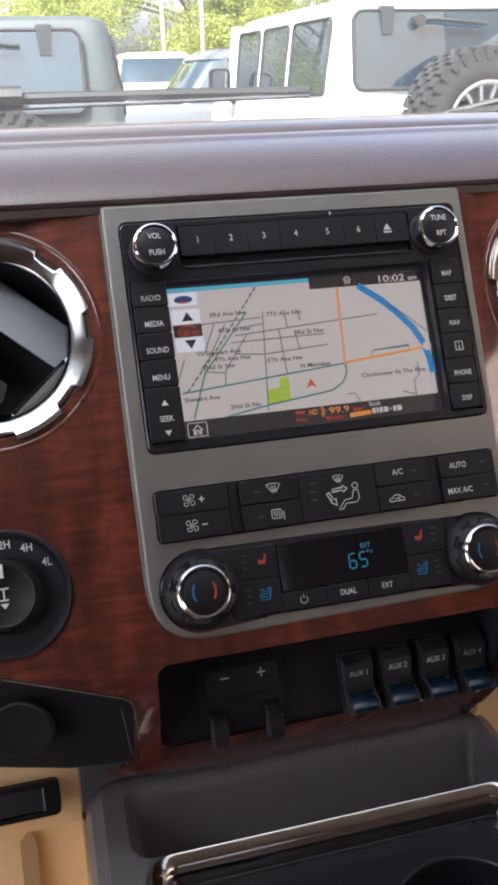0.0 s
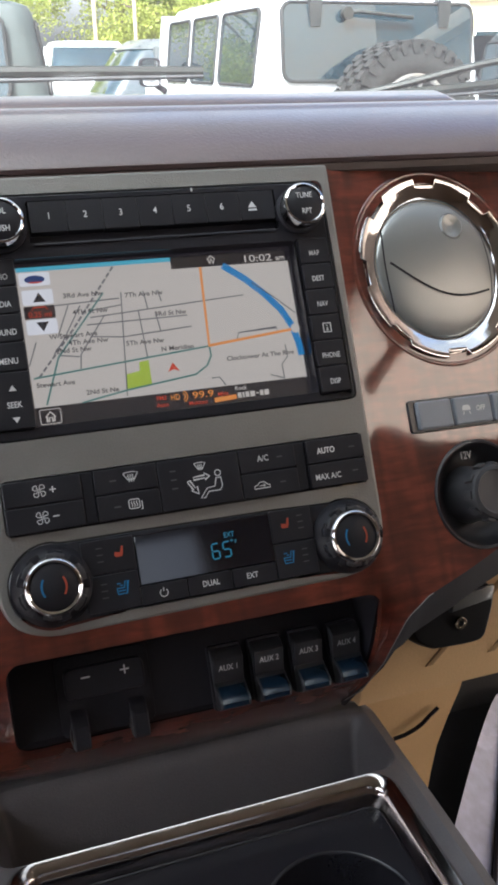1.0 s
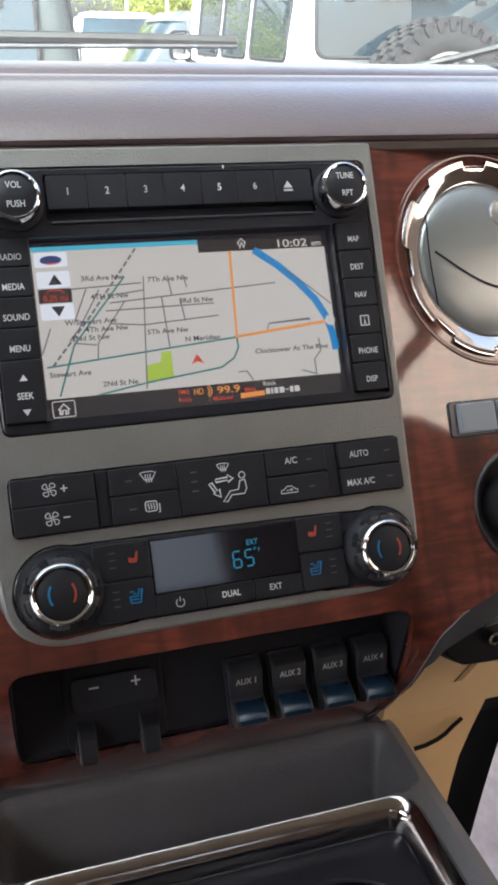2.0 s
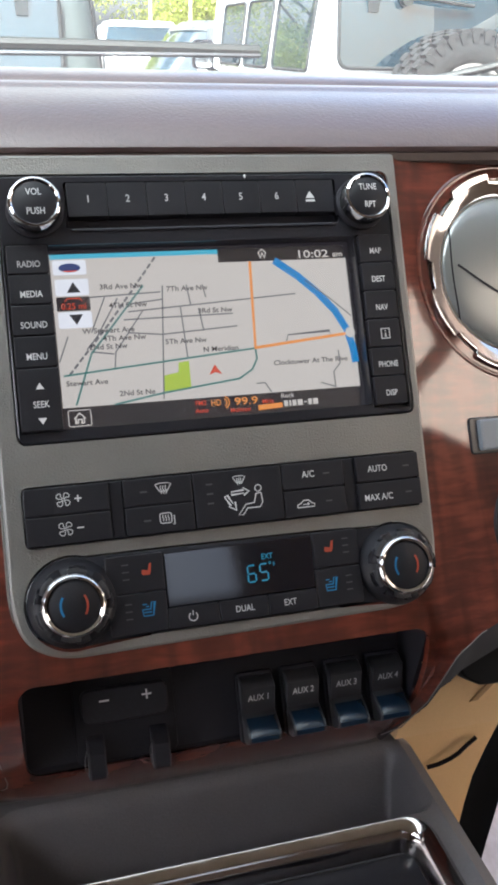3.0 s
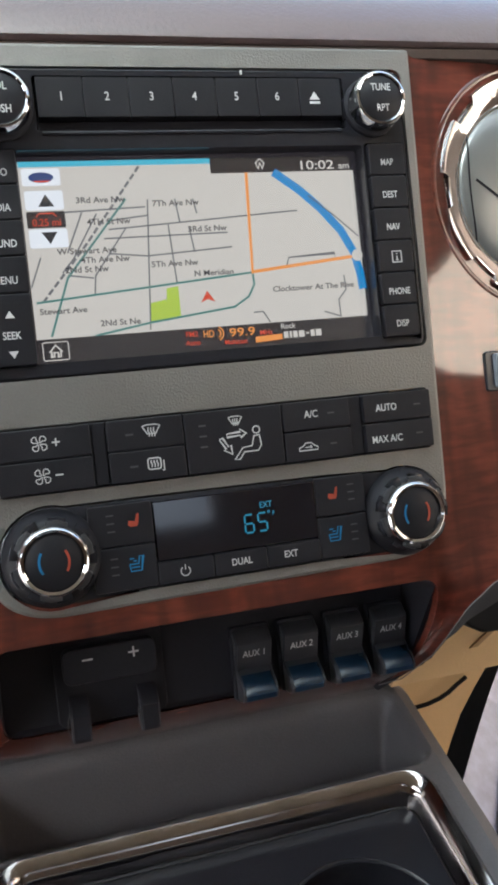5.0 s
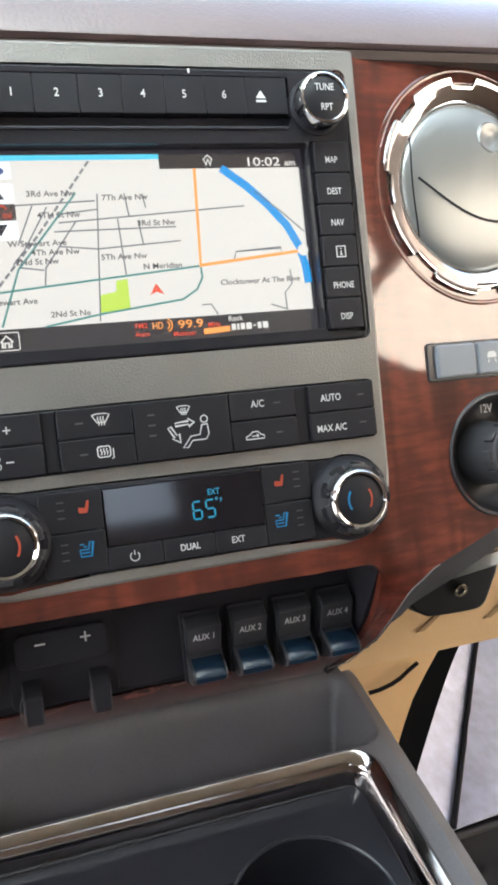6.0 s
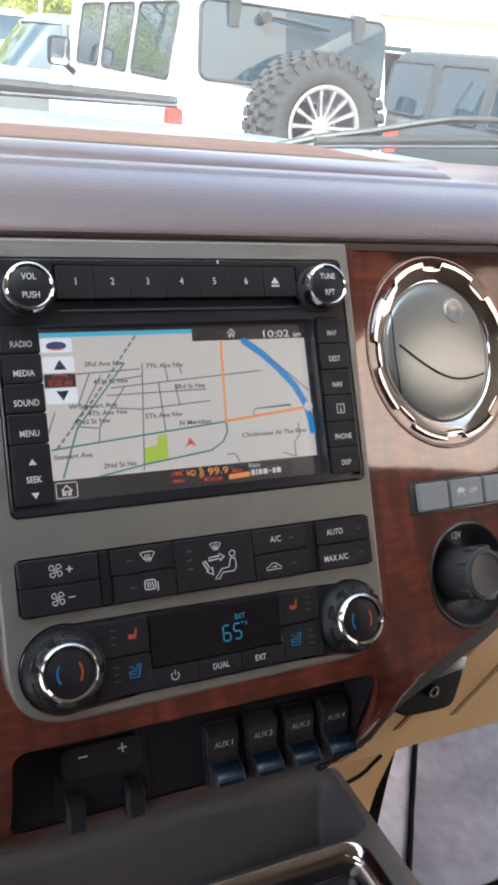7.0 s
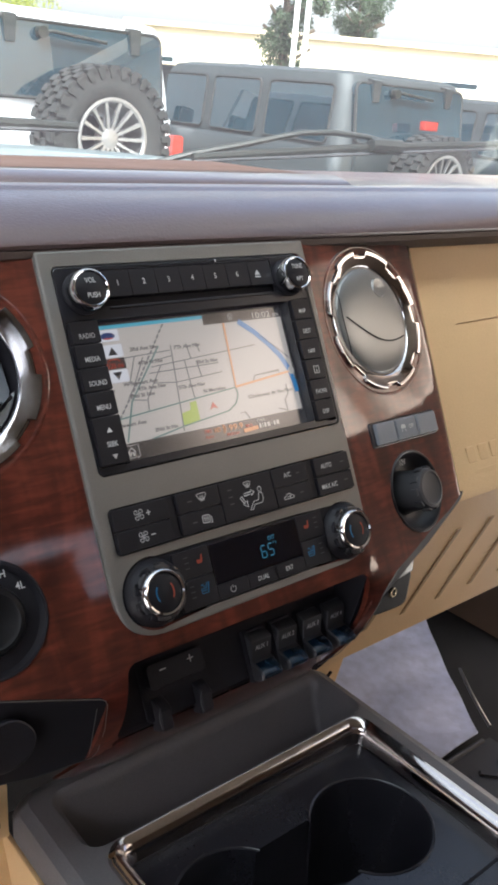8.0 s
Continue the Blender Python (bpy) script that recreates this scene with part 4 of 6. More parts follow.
c, s = math.cos(radians(-42)), math.sin(radians(-42))


def turned(pts):
    return [(cu + x * c - y * s, cv + x * s + y * c) for x, y in pts]


def leaning(bm, amount):
    """Tips a vane so that its lower edge stands forward."""
    for v in bm.verts:
        y = -(v.co.x / K - cu) * s + (v.co.z / K - cv) * c
        v.co.y += amount * (y - 8) * K
    return bm


part("vane", leaning(prism(turned([(-37, 8), (37.5, 8), (34.5, 18), (24, 31), (-24, 31)]), 6, 9, 1.2), 0.55), STRIP, vent, "wide grey vane")
part("vane", leaning(prism(turned([(-36, -13), (14, -13), (16, -20), (10, -34), (-20, -34)]), 14, 17, 1.2), -0.5), DIALGREY, vent, "grey vane")
low = [(cu + 40.4 * math.cos(radians(a)), cv + 40.4 * math.sin(radians(a))) for a in range(-84, -15, 4)]
part("ball_segment", prism(low, 4.5, 16, 2.5), SATIN, vent)

# ---- switches and sockets on the wood panel
strip = thing("dash_switch_strip", "row of three grey push switches in a black frame", "push switches", RIGHT, (0.068, 0, -0.015))
part("frame", prism(rrect(23.4, 107.4, -24.4, -5.8, 2.0), -1.0, 6, 0.8), PIANO, strip)
for k in range(3):
    a = 25.2 + 27.3 * k
    b = part("push_switch", prism(rrect(a + (3.0 if k == 0 else 0.0), a + 25.7, -22.8, -7.2, 1.2), -3.6, 2, 1.2), STRIP, strip)
    if k == 1:
        part("lettering", text("OFF", a + 17.8, -14.6, 4.2, -3.6, 0.86), WHITE_INK, b)
        part("car_mark", join(flat([(a + 5.0, -13.2), (a + 6.2, -12.0), (a + 9.4, -12.0), (a + 10.6, -13.2), (a + 10.6, -15.0), (a + 5.0, -15.0)], -3.75), strokes([[(a + 6.0, -15.6), (a + 5.4, -17.4)], [(a + 9.6, -15.6), (a + 10.2, -17.4)]], 0.6, -3.6)), WHITE_INK, b)

socket = thing("power_socket", "black 12 volt power socket with its round cap closed", "power socket", RIGHT, (0.063, 0, -0.0625))
cu, cv = 62.6, -62.5
part("dish", lathe(cu, cv, [(30.9, 3), (30.9, -0.6), (30.2, -1.2), (29.0, -0.6), (27.0, 5.5), (22, 10.0), (15, 12.0), (0, 12.2)]), SOCKET, socket)
part("chrome_rim", lathe(cu, cv, [(30.6, 1.0), (31.6, 0.4), (31.9, 2.0), (31.0, 3.0)], closed=True), BEZEL_EDGE, socket)
cap = part("cap", lathe(cu - 0.5, cv + 0.5, [(16.6, 12), (15.4, 4), (14.8, -2), (15.2, -11.4), (14.2, -13.6), (12.2, -14.4), (11.4, -13.6), (11.0, -13.4), (0, -13.8)]), DIALGREY, socket)
grip = []
for k in range(10):
    a0 = 2 * math.pi * k / 10
    grip.append([(cu - 0.5 + r * math.cos(a0 + w), cv + 0.5 + r * math.sin(a0 + w)) for r, w in ((14.8, -0.17), (16.6, -0.15), (16.7, 0.15), (14.8, 0.17))])
for g in grip:
    part("grip_rib", prism(g, -12.4, -6.5, 0.8), DIALGREY, cap)
part("lettering", text("12V", cu - 1.5, cv + 22.6, 6.0, 5.6, 0.86), WHITE_INK, socket)

selector = thing("drive_selector", "round black four-wheel-drive selector dial lettered 2H 4H 4L", "rotary selector", LEFT, (-0.068, 0, -0.059))
cu, cv = -69.0, -59.0
part("dish", lathe(cu, cv, [(31.4, 3), (31.4, -1.0), (30.4, -2.2), (29.0, -1.6), (27, 0.4), (0, 0.8)]), DARK, selector)
part("rim", lathe(cu, cv, [(31.2, 0), (31.3, -1.2), (30.6, -2.3), (29.4, -2.2), (29.2, -1.0)], 56), PIANO, selector, "glossy black rim")
kn = part("knob", lathe(cu, cv, [(18.5, 1), (18.2, -7), (16.8, -9.4), (14.6, -10.0), (13.4, -9.2), (0, -9.4)]), SOOT, selector)
part("pointer", strokes([[(cu, cv + 8.5), (cu, cv + 15.0)]], 1.7, -10.1), WHITE_INK, kn)
part("axle_mark", join(strokes([[(cu - 2.4, cv + 3.4), (cu + 2.4, cv + 3.4)], [(cu, cv + 3.4), (cu, cv - 2.0)], [(cu - 2.0, cv - 2.0), (cu + 2.0, cv - 2.0)]], 0.8, -9.5), flat([(cu - 2, cv - 3.6), (cu, cv - 6.2), (cu + 2, cv - 3.6)], -9.6)), WHITE_INK, kn)
for word, a in (("2H", 88), ("4H", 62), ("4L", 33)):
    part("lettering", text(word, cu + 24.0 * math.cos(radians(a)), cv + 24.0 * math.sin(radians(a)), 5.6, 0.2, 0.86), WHITE_INK, selector)

cubby = thing("dash_cubby", "gloss black cubby with a round dark socket beside the wood trim", "cubby", LEFT, (-0.05, 0, -0.125))


def cubby_plate():
    pts = [(-112, -92), (-112, -140), (-56, -156), (-20.5, -160), (-17.0, -156), (-15.8, -121), (-18.8, -116.8), (-76, -98)]
    return prism(pts, 0, 40, 1.5)


def follow(bm, lift):
    """Bends a part drawn flat along the curve of the trim's lower edge."""
    for v in bm.verts:
        low_v = -100 - v.co.z / K
        v.co.y += (0.0145 * low_v * low_v if low_v > 0 else 0) * K - lift * K
    return bm


part("plate", follow(cubby_plate(), 0.5), DARK, cubby)
rim_line = [(-76, -98.6), (-48, -107.6), (-20.5, -117.2), (-17.6, -119.2), (-16.4, -122.4), (-16.9, -138), (-17.6, -154), (-19.4, -158.0), (-22.4, -159.2)]
part("edge_bead", follow(strokes([rim_line], 0.55, 0.0), 0.9), BEZEL_EDGE, cubby, "thin light edge")
part("edge_trim", follow(strokes([[(-22.6, -122), (-22.9, -153)]], 0.5, 0.0), 0.9), BEZEL_EDGE, cubby)
part("socket_cap", follow(lathe(-72, -126, [(15.5, 6), (15.5, -0.6), (14.6, -1.4), (13.2, -0.8), (0, -0.4)], 40), 0.5), DARK, cubby)

jack = thing("audio_jack_panel", "black audio jack panel hung under the wood trim, chrome socket", "audio jack", STACK, (0.165, 0.05, -0.135))
edge_us = [88 + 138 * k / 20 for k in range(21)]


def under_edge(width, front):
    """A dark strip that follows the lower right edge of the wood."""
    secs = []
    for u in edge_us:
        v, w = wood_bottom(u), width * min(1.15, 0.38 + (u - 88) / 24, (236 - u) / 40)
        d = wood_depth(u, v) + front
        secs.append([(u * K, dd * K, vv * K) for dd, vv in ((d, v + 2), (d + 2, v - 1.0), (d + w * 1.05, v - w), (d + w * 1.05 + 5, v - w), (d + 20, v + 4))])
    return loft(secs)


part("edge_strip", under_edge(19, 2.0), DARK, jack)


def slope(bm, lift=0.0):
    """Leans a part drawn upright to the slope of the panel under the trim."""
    for v in bm.verts:
        v.co.y += (60 + (-140 - v.co.z / K) * 0.35 - lift) * K
    return bm


part("face", slope(prism(smooth_ring([(131, -143.5), (143, -152), (147, -153.2), (176, -154.4), (181, -152), (183, -147), (189, -124), (178, -114), (150, -112), (132, -126)], 2), 0, 14, 1.2)), SOOT, jack)
part("clip", slope(prism([(156.0, -131.5), (184.5, -128.0), (185.5, -119.5), (157.4, -122.6)], 0, 5, 1.0), 4.0), SATIN, jack)
part("socket_ring", slope(lathe(163.0, -139.8, [(1.7, 2), (1.8, -1.2), (2.4, -1.9), (3.3, -1.9), (3.9, -1.2), (4.1, 1)], 28), 1.6), BRASS, jack, "pale brass socket ring")
part("socket_hole", slope(lathe(163.0, -139.8, [(1.9, 1), (1.9, -0.6), (0, -0.5)], 16), 1.6), DARK, jack)
part("edge_bead", tube([((u - 0.3) * K, (wood_depth(u, wood_bottom(u)) - 0.4) * K, (wood_bottom(u) - 0.2) * K) for u in [87 + 3 * k for k in range(12)]], 0.0003, 6), CONSOLE, jack)

# ---- dashboard
def sweep_u(profile, us, shape=None):
    """A profile of (y, z) in the cab's axes, carried along the dash's width."""
    return loft([[(u, y, z) for y, z in (shape(profile, u) if shape else profile)] for u in us])


dash = thing("dashboard", "brown grained vinyl dashboard top over tan lower panels", "dashboard", CAB, (0, 0.2, 0.1), kind="structure")
US = [-0.85 + 1.70 * k / 40 for k in range(41)]
part("pad", sweep_u([(0.100, 0.090), (0.082, 0.112), (0.0640, 0.1150), (0.0592, 0.1160), (0.0578, 0.1185), (0.0605, 0.1225), (0.0660, 0.1275), (0.0750, 0.1330), (0.0860, 0.1376), (0.0980, 0.1412), (0.1070, 0.1430), (0.1100, 0.1438), (0.1130, 0.1452), (0.1165, 0.1462), (0.1210, 0.1466),
                          (0.150, 0.1462), (0.34, 0.1450), (0.44, 0.130), (0.475, 0.115), (0.475, 0.06), (0.2, 0.05)], US), PAD, dash)
# dark strip whose colour stands in for the shadow gap under the pad
part("seam", sweep_u([(0.0615, 0.1164), (0.0580, 0.1154), (0.0572, 0.1118), (0.090, 0.0970), (0.100, 0.112)], US), PAD_GAP_SHADE, dash)
lid = [(0.1255, 0.1440), (0.1275, 0.1472), (0.1340, 0.1500), (0.146, 0.1526), (0.151, 0.1532), (0.156, 0.1528), (0.158, 0.1505), (0.20, 0.1505), (0.35, 0.1440)]
part("centre_lid", loft([[(u, y + (abs(u + 0.02) > 0.235) * 0.004, z - dz) for y, z in lid] + [(u, 0.35, 0.12), (u, 0.124, 0.12)] for u, dz in ((-0.262, 0.012), (-0.257, 0.003), (-0.250, 0), (0.218, 0), (0.225, 0.003), (0.230, 0.012))]), PAD, dash)
part("centre_lid_top", loft([[(u, y, z) for y, z in ((0.159, 0.149), (0.160, 0.1513), (0.164, 0.1521), (0.31, 0.1533), (0.335, 0.1520), (0.345, 0.140), (0.160, 0.140))] for u in (-0.24, 0.10, 0.208)]), LID, dash, "red-brown centre lid")


def tan_panel():
    prof = [(20, 150), (24, 136), (30, 100), (34, 40), (36, -30), (34, -70), (32, -80), (33, -85), (38, -89), (60, -122), (100, -182), (104, -186), (112, -184), (118, -150), (70, -60), (60, 150)]
    us = [106, 130, 160, 200, 240, 300, 380, 480, 600, 740]
    secs = []
    for u in us:
        bend = max(0, u - 260) ** 2 * 0.00012
        secs.append([(u * K, (d + bend) * K, v * K) for d, v in prof])
    return loft(secs)


tan = thing("passenger_dash_panel", "tan grained vinyl passenger dash panel with ribbed lower edge", "dash panel", STACK, (0.35, 0.05, -0.02), kind="structure")
part("panel", cut(tan_panel(), *[prism([(a, 59), (a + 240, 64), (a + 240, 65.4), (a, 60.4)], 20, 37, 0.1) for a in (286,)]), TAN, tan)
# raised strips whose darker tan stands in for the shade between ribs
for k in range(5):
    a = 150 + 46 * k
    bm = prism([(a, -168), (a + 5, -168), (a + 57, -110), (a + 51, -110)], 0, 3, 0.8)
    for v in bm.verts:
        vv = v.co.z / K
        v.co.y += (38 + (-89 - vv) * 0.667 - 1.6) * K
    part("rib", bm, TAN_SHADE, tan)
for a, v0, v1, w in ((262, -58, -44, 12), (278, -58, -44, 12), (294, -58, -44, 12), (266, -72, -64, 40)):
    part("embossed_mark", prism(rrect(a, a + w, v0, v1, 2.0), 34.2, 38, 0.8), TAN, tan)

left_panel = thing("driver_dash_panel", "tan vinyl lower dash panel beside the console", "dash panel", STACK, (-0.2, 0.08, -0.17), kind="structure")
part("panel", loft([[(u * K, d * K, v * K) for d, v in ((92, -130), (96, -150), (104, -171), (118, -197), (121, -204), (134, -206), (146, -320), (200, -320), (180, -130))] for u in (-560, -300, -200, -172, -148.5)]), TAN, left_panel)
part("vent_slot", prism(rrect(-250, -167.5, -187.5, -174, 1.5), 98.0, 135, 0.8), DARK, left_panel, "small black slot with a grey edge")
part("slot_frame", cut(prism(rrect(-252, -159, -191, -171.0, 3.5), 97.2, 135, 1.0), prism(rrect(-249, -168.5, -188, -173.5, 1.5), 90, 140, 0.1)), SOOT, left_panel)
part("slot_edge", prism(rrect(-168.4, -167.6, -187.2, -174.4, 0.3), 96.6, 99, 0.2), BEZEL, left_panel, "thin bright edge")
# proud strip, its darker tan painted as the shade of a groove
part("groove_shade", prism([(-186, -212), (-181, -207), (-178, -212), (-178, -300), (-186, -300)], 130, 150, 0.8), TAN_SHADE, left_panel)

# ---- centre console
console = thing("centre_console", "charcoal plastic centre console with chrome-trimmed cup holders", "console", CAB, (0, -0.2, -0.3))


def plan(u0, u1, y0, y1, r, z, n=6):
    return [(x * 1.0, y, z) for x, y in [(p[0], p[1]) for p in rrect(u0, u1, y0, y1, r, n)]]


def zprism(u0, u1, y0, y1, r, z0, z1, bevel=0.0, taper=0.0):
    secs = [plan(u0, u1, y0, y1, r, z0)]
    if bevel:
        secs += [plan(u0, u1, y0, y1, r, z1 - bevel), plan(u0 + bevel * 0.3, u1 - bevel * 0.3, y0 + bevel * 0.3, y1 - bevel * 0.3, r, z1 - bevel * 0.3), plan(u0 + bevel, u1 - bevel, y0 + bevel, y1 - bevel, max(r - bevel, 0.002), z1)]
    else:
        secs += [plan(u0 + taper, u1 - taper, y0 + taper, y1 - taper, r, z1)]
    return loft(secs)


def zcyl(cx, cy, r, z0, z1, n=48, r1=None):
    return loft([[(cx + q * math.cos(2 * math.pi * k / n), cy + q * math.sin(2 * math.pi * k / n), z) for k in range(n)] for q, z in ((r, z0), (r1 or r, z1))])


body = zprism(-0.146, 0.1205, -0.75, 0.030, 0.018, -0.62, -0.2185, 0.010)
body = cut(body,
           loft([plan(-0.1145, 0.0985, -0.032, -0.009, 0.004, -0.258), plan(-0.1170, 0.1025, -0.0375, 0.005, 0.005, -0.234), plan(-0.1185, 0.1045, -0.0385, 0.0075, 0.006, -0.2265), plan(-0.1200, 0.1065, -0.0400, 0.0100, 0.008, -0.2215), plan(-0.1235, 0.1105, -0.0415, 0.0145, 0.012, -0.2187), plan(-0.128, 0.115, -0.044, 0.020, 0.014, -0.2165)]),
           zprism(-0.109, 0.091, -0.60, -0.053, 0.008, -0.40, -0.18))
part("body", body, CONSOLE, console)
part("side_panel", block(-0.1490, -0.1455, -0.75, 0.026, -0.62, -0.2405, 0.0012), TAN, console, "tan vinyl lower side")
ring_out, ring_in = (-0.1195, 0.101, -0.61, -0.043, 0.015), (-0.107, 0.089, -0.598, -0.055, 0.008)


def lerp_plan(f, z):
    a = [x + (y - x) * f for x, y in zip(ring_out, ring_in)]
    return plan(*a, z)


part("chrome_trim", loft([lerp_plan(0, -0.224), lerp_plan(0.08, -0.2165), lerp_plan(0.35, -0.2130), lerp_plan(0.7, -0.2150), lerp_plan(1.0, -0.2215), lerp_plan(1.0, -0.232)], cap=False), CHROME_DK, console, "polished dark chrome trim")
deck = cut(zprism(-0.108, 0.090, -0.599, -0.054, 0.008, -0.40, -0.2300, 0.002),
           zcyl(0.040, -0.116, 0.036, -0.32, -0.15, r1=0.042), zcyl(-0.066, -0.114, 0.036, -0.32, -0.15, r1=0.042),
           zprism(-0.038, 0.012, -0.140, -0.0895, 0.004, -0.30, -0.18))
part("cup_holder_deck", deck, PIANO, console, "gloss black deck with two deep round wells")
part("deck_seam", block(-0.107, 0.089, -0.1835, -0.1815, -0.2305, -0.2296), DARK, console)


def well_lip(cx, cy):
    """A thin raised edge round a well, open where the two wells meet."""
    prof = ((0.0395, -0.2306), (0.0397, -0.2294), (0.0404, -0.2290), (0.0411, -0.2294), (0.0413, -0.2306))
    rows = [[(cx + q * math.cos(2 * math.pi * k / 48), cy + q * math.sin(2 * math.pi * k / 48), z) for k in range(48)] for q, z in prof]
    return cut(loft(rows + rows[:1], cap=False), zprism(-0.036, 0.010, -0.138, -0.0905, 0.004, -0.30, -0.18))


for cx, cy in ((0.040, -0.116), (-0.066, -0.114)):
    part("well_lip", well_lip(cx, cy), PIANO, console)

# ---- passenger footwell
floor = single("floor", block(-0.86, 0.86, -1.45, 0.62, -0.66, -0.62), CARPET, CAB, "black carpeted cab floor", "floor", kind="structure")
fire = single("firewall", loft([[(u, 0.62, -0.66), (u, 0.41, -0.62), (u, 0.47, -0.30), (u, 0.47, 0.055), (u, 0.60, 0.055)] for u in (-0.86, 0.86)]), CARPET, CAB, "black carpeted firewall under the dash", "wall", kind="structure")


def on_line(f):
    """Along the fold at the tunnel side of the cover sheet."""
    return 0.336 + 0.190 * f, 0.145 + 0.255 * f


def floor_sheet():
    rows = []
    for i in range(33):
        row, a = [], i / 32
        for j in range(29):
            b = j / 28
            x0, y0 = on_line(b)
            x = x0 + (0.272 - 0.010 * b) * a
            y = y0 + 0.008 * a
            z = -0.606 + 0.0024 * math.sin(9 * a + 4 * b) + 0.0016 * math.sin(17 * b + 3 * a) + 0.030 * max(0.0, b - 0.55) ** 1.5
            row.append((x, y, z))
        rows.append(row)
    bm = loft(rows, close=False)
    g = bmesh.ops.extrude_face_region(bm, geom=bm.faces[:])
    for v in g["geom"]:
        if isinstance(v, bmesh.types.BMVert):
            v.co.z -= 0.003
    return bm


def sheet_lip():
    rows = []
    for k in range(15):
        f = k / 14
        x, y = on_line(f)
        w = 0.048 * (1 - f) ** 0.5 + 0.004
        z = -0.606 + 0.030 * max(0.0, f - 0.55) ** 1.5
        rows.append([(x - 0.003, y + 0.002, z), (x - 0.4 * w, y + 0.3 * w, z + 0.18 * w), (x - 0.8 * w, y + 0.5 * w, z + 0.5 * w), (x - 0.82 * w, y + 0.5 * w, z + 0.5 * w - 0.003), (x - 0.4 * w, y + 0.3 * w, z + 0.18 * w - 0.003), (x - 0.003, y + 0.002, z - 0.003)])
    return loft(rows)


cover = thing("floor_cover_sheet", "pale grey plastic sheet covering the passenger footwell floor", "cover sheet", CAB, (0.55, 0.27, -0.61))
part("sheet", floor_sheet(), SHEET, cover)
part("lip", sheet_lip(), SHEET, cover, "edge turned up against the tunnel")
part("fold", tube([(on_line(k / 10)[0], on_line(k / 10)[1], -0.6035 + 0.030 * max(0.0, k / 10 - 0.55) ** 1.5) for k in range(11)], 0.0028, 6), DARK, cover, "dark fold line")
mat = thing("floor_mat", "black rubber floor mat with raised bars", "floor mat", CAB, (0.48, -0.05, -0.615))
part("mat", loft([[(x, y, z) for x, y in ((0.17, -0.40), (0.64, -0.40), (0.615, 0.138), (0.33, 0.136), (0.17, -0.02))] for z in (-0.619, -0.607)]), MAT, mat)
part("mat_rim", tube([(0.33, 0.137, -0.607), (0.45, 0.139, -0.606), (0.60, 0.139, -0.606)], 0.004, 8), MAT, mat)
for i in range(12):
    for j in range(9):
        cx, cy, s = 0.25 + 0.030 * i, -0.18 + 0.034 * j, 1 if (i + j) % 2 else -1
        part("raised_bar", loft([[(cx + q * p * 0.6 - s * w * 0.4, cy + s * q * p * 0.6 + w * 0.4, z) for p, w in ((-0.016, -0.006), (0.016, -0.006), (0.016, 0.006), (-0.016, 0.006))] for q, z in ((1.0, -0.6075), (0.8, -0.6040))]), MAT, mat)

# ---- cab shell
single("headliner", loft([[(x, -0.22, 0.67), (x, -0.5, 0.775), (x, -1.45, 0.76), (x, -1.45, 0.82), (x, -0.22, 0.72)] for x in (-0.86, 0.86)]), HEADLINER, CAB, "beige cloth headliner", "ceiling", kind="structure")
# Unseen sides: window openings shaped for reflections; low openings added to light the footwells
for s, nm, low, label in ((-1, "wall_left", 0.11, "unseen brown trimmed cab side, openings cut for light and reflections"), (1, "wall_right", 0.06, "unseen brown trimmed cab side, openings cut for light and reflections")):
    a, b = min(s * 0.7, s * 1.1), max(s * 0.7, s * 1.1)
    single(nm, cut(block(min(s * 0.86, s * 0.885), max(s * 0.86, s * 0.885), -1.45, 0.62, -0.66, 0.82),
                   loft([[(x, -0.45, 0.205), (x, 0.02, low), (x, -0.17, 0.33), (x, -0.25, 0.45), (x, -0.36, 0.51), (x, -0.50, 0.545), (x, -0.76, 0.545), (x, -0.79, 0.52), (x, -0.79, 0.47), (x, -0.71, 0.375), (x, -0.58, 0.295)] for x in (a, b)]),
                   block(a, b, -0.60, 0.25, -0.60, -0.05 if s < 0 else -0.11, 0.03),
                   loft([[(x, 0.80, 0.10), (x, 0.80, 0.95), (x, -0.30, 0.95), (x, -0.22, 0.74), (x, 0.36, 0.27), (x, 0.36, 0.10)] for x in (a, b)]),
                   block(a, b, -1.14, -0.655, 0.565, 0.725, 0.012), block(a, b, -1.14, -0.77, 0.47, 0.60, 0.012)),
           LEATHER, CAB, label, "wall", kind="structure")
single("tunnel_side_panel", loft([[(x, y, z) for x, z in ((0.10, -0.19), (0.256, -0.19), (0.248, -0.28), (0.243, -0.302), (0.233, -0.330), (0.2255, -0.355), (0.2215, -0.383), (0.219, -0.41), (0.205, -0.47), (0.10, -0.47))] for y in (0.100, 0.125)]), TAN, CAB, "tan vinyl panel beside the transmission tunnel", "trim panel", at=(0.18, 0.11, -0.33), kind="structure")
single("wire_sheath", tube([(0.1823, 0.0965, -0.3333), (0.1913, 0.0955, -0.3312), (0.2007, 0.095, -0.3274), (0.2072, 0.095, -0.3234), (0.2135, 0.0955, -0.3177), (0.2218, 0.097, -0.3131)], 0.0017, 8), PIANO, CAB, "shiny black wire sheath against the tan tunnel panel", "wire", at=(0.20, 0.096, -0.325))
# thin bright tube in place of the highlight along the sheet's edge
single("floor_highlight", tube([(0.627, 0.147, -0.600), (0.647, 0.179, -0.600), (0.671, 0.215, -0.600), (0.705, 0.261, -0.600)], 0.0026, 8), SATIN, CAB, "thin bright strip standing in for a highlight along the footwell floor", "trim strip")
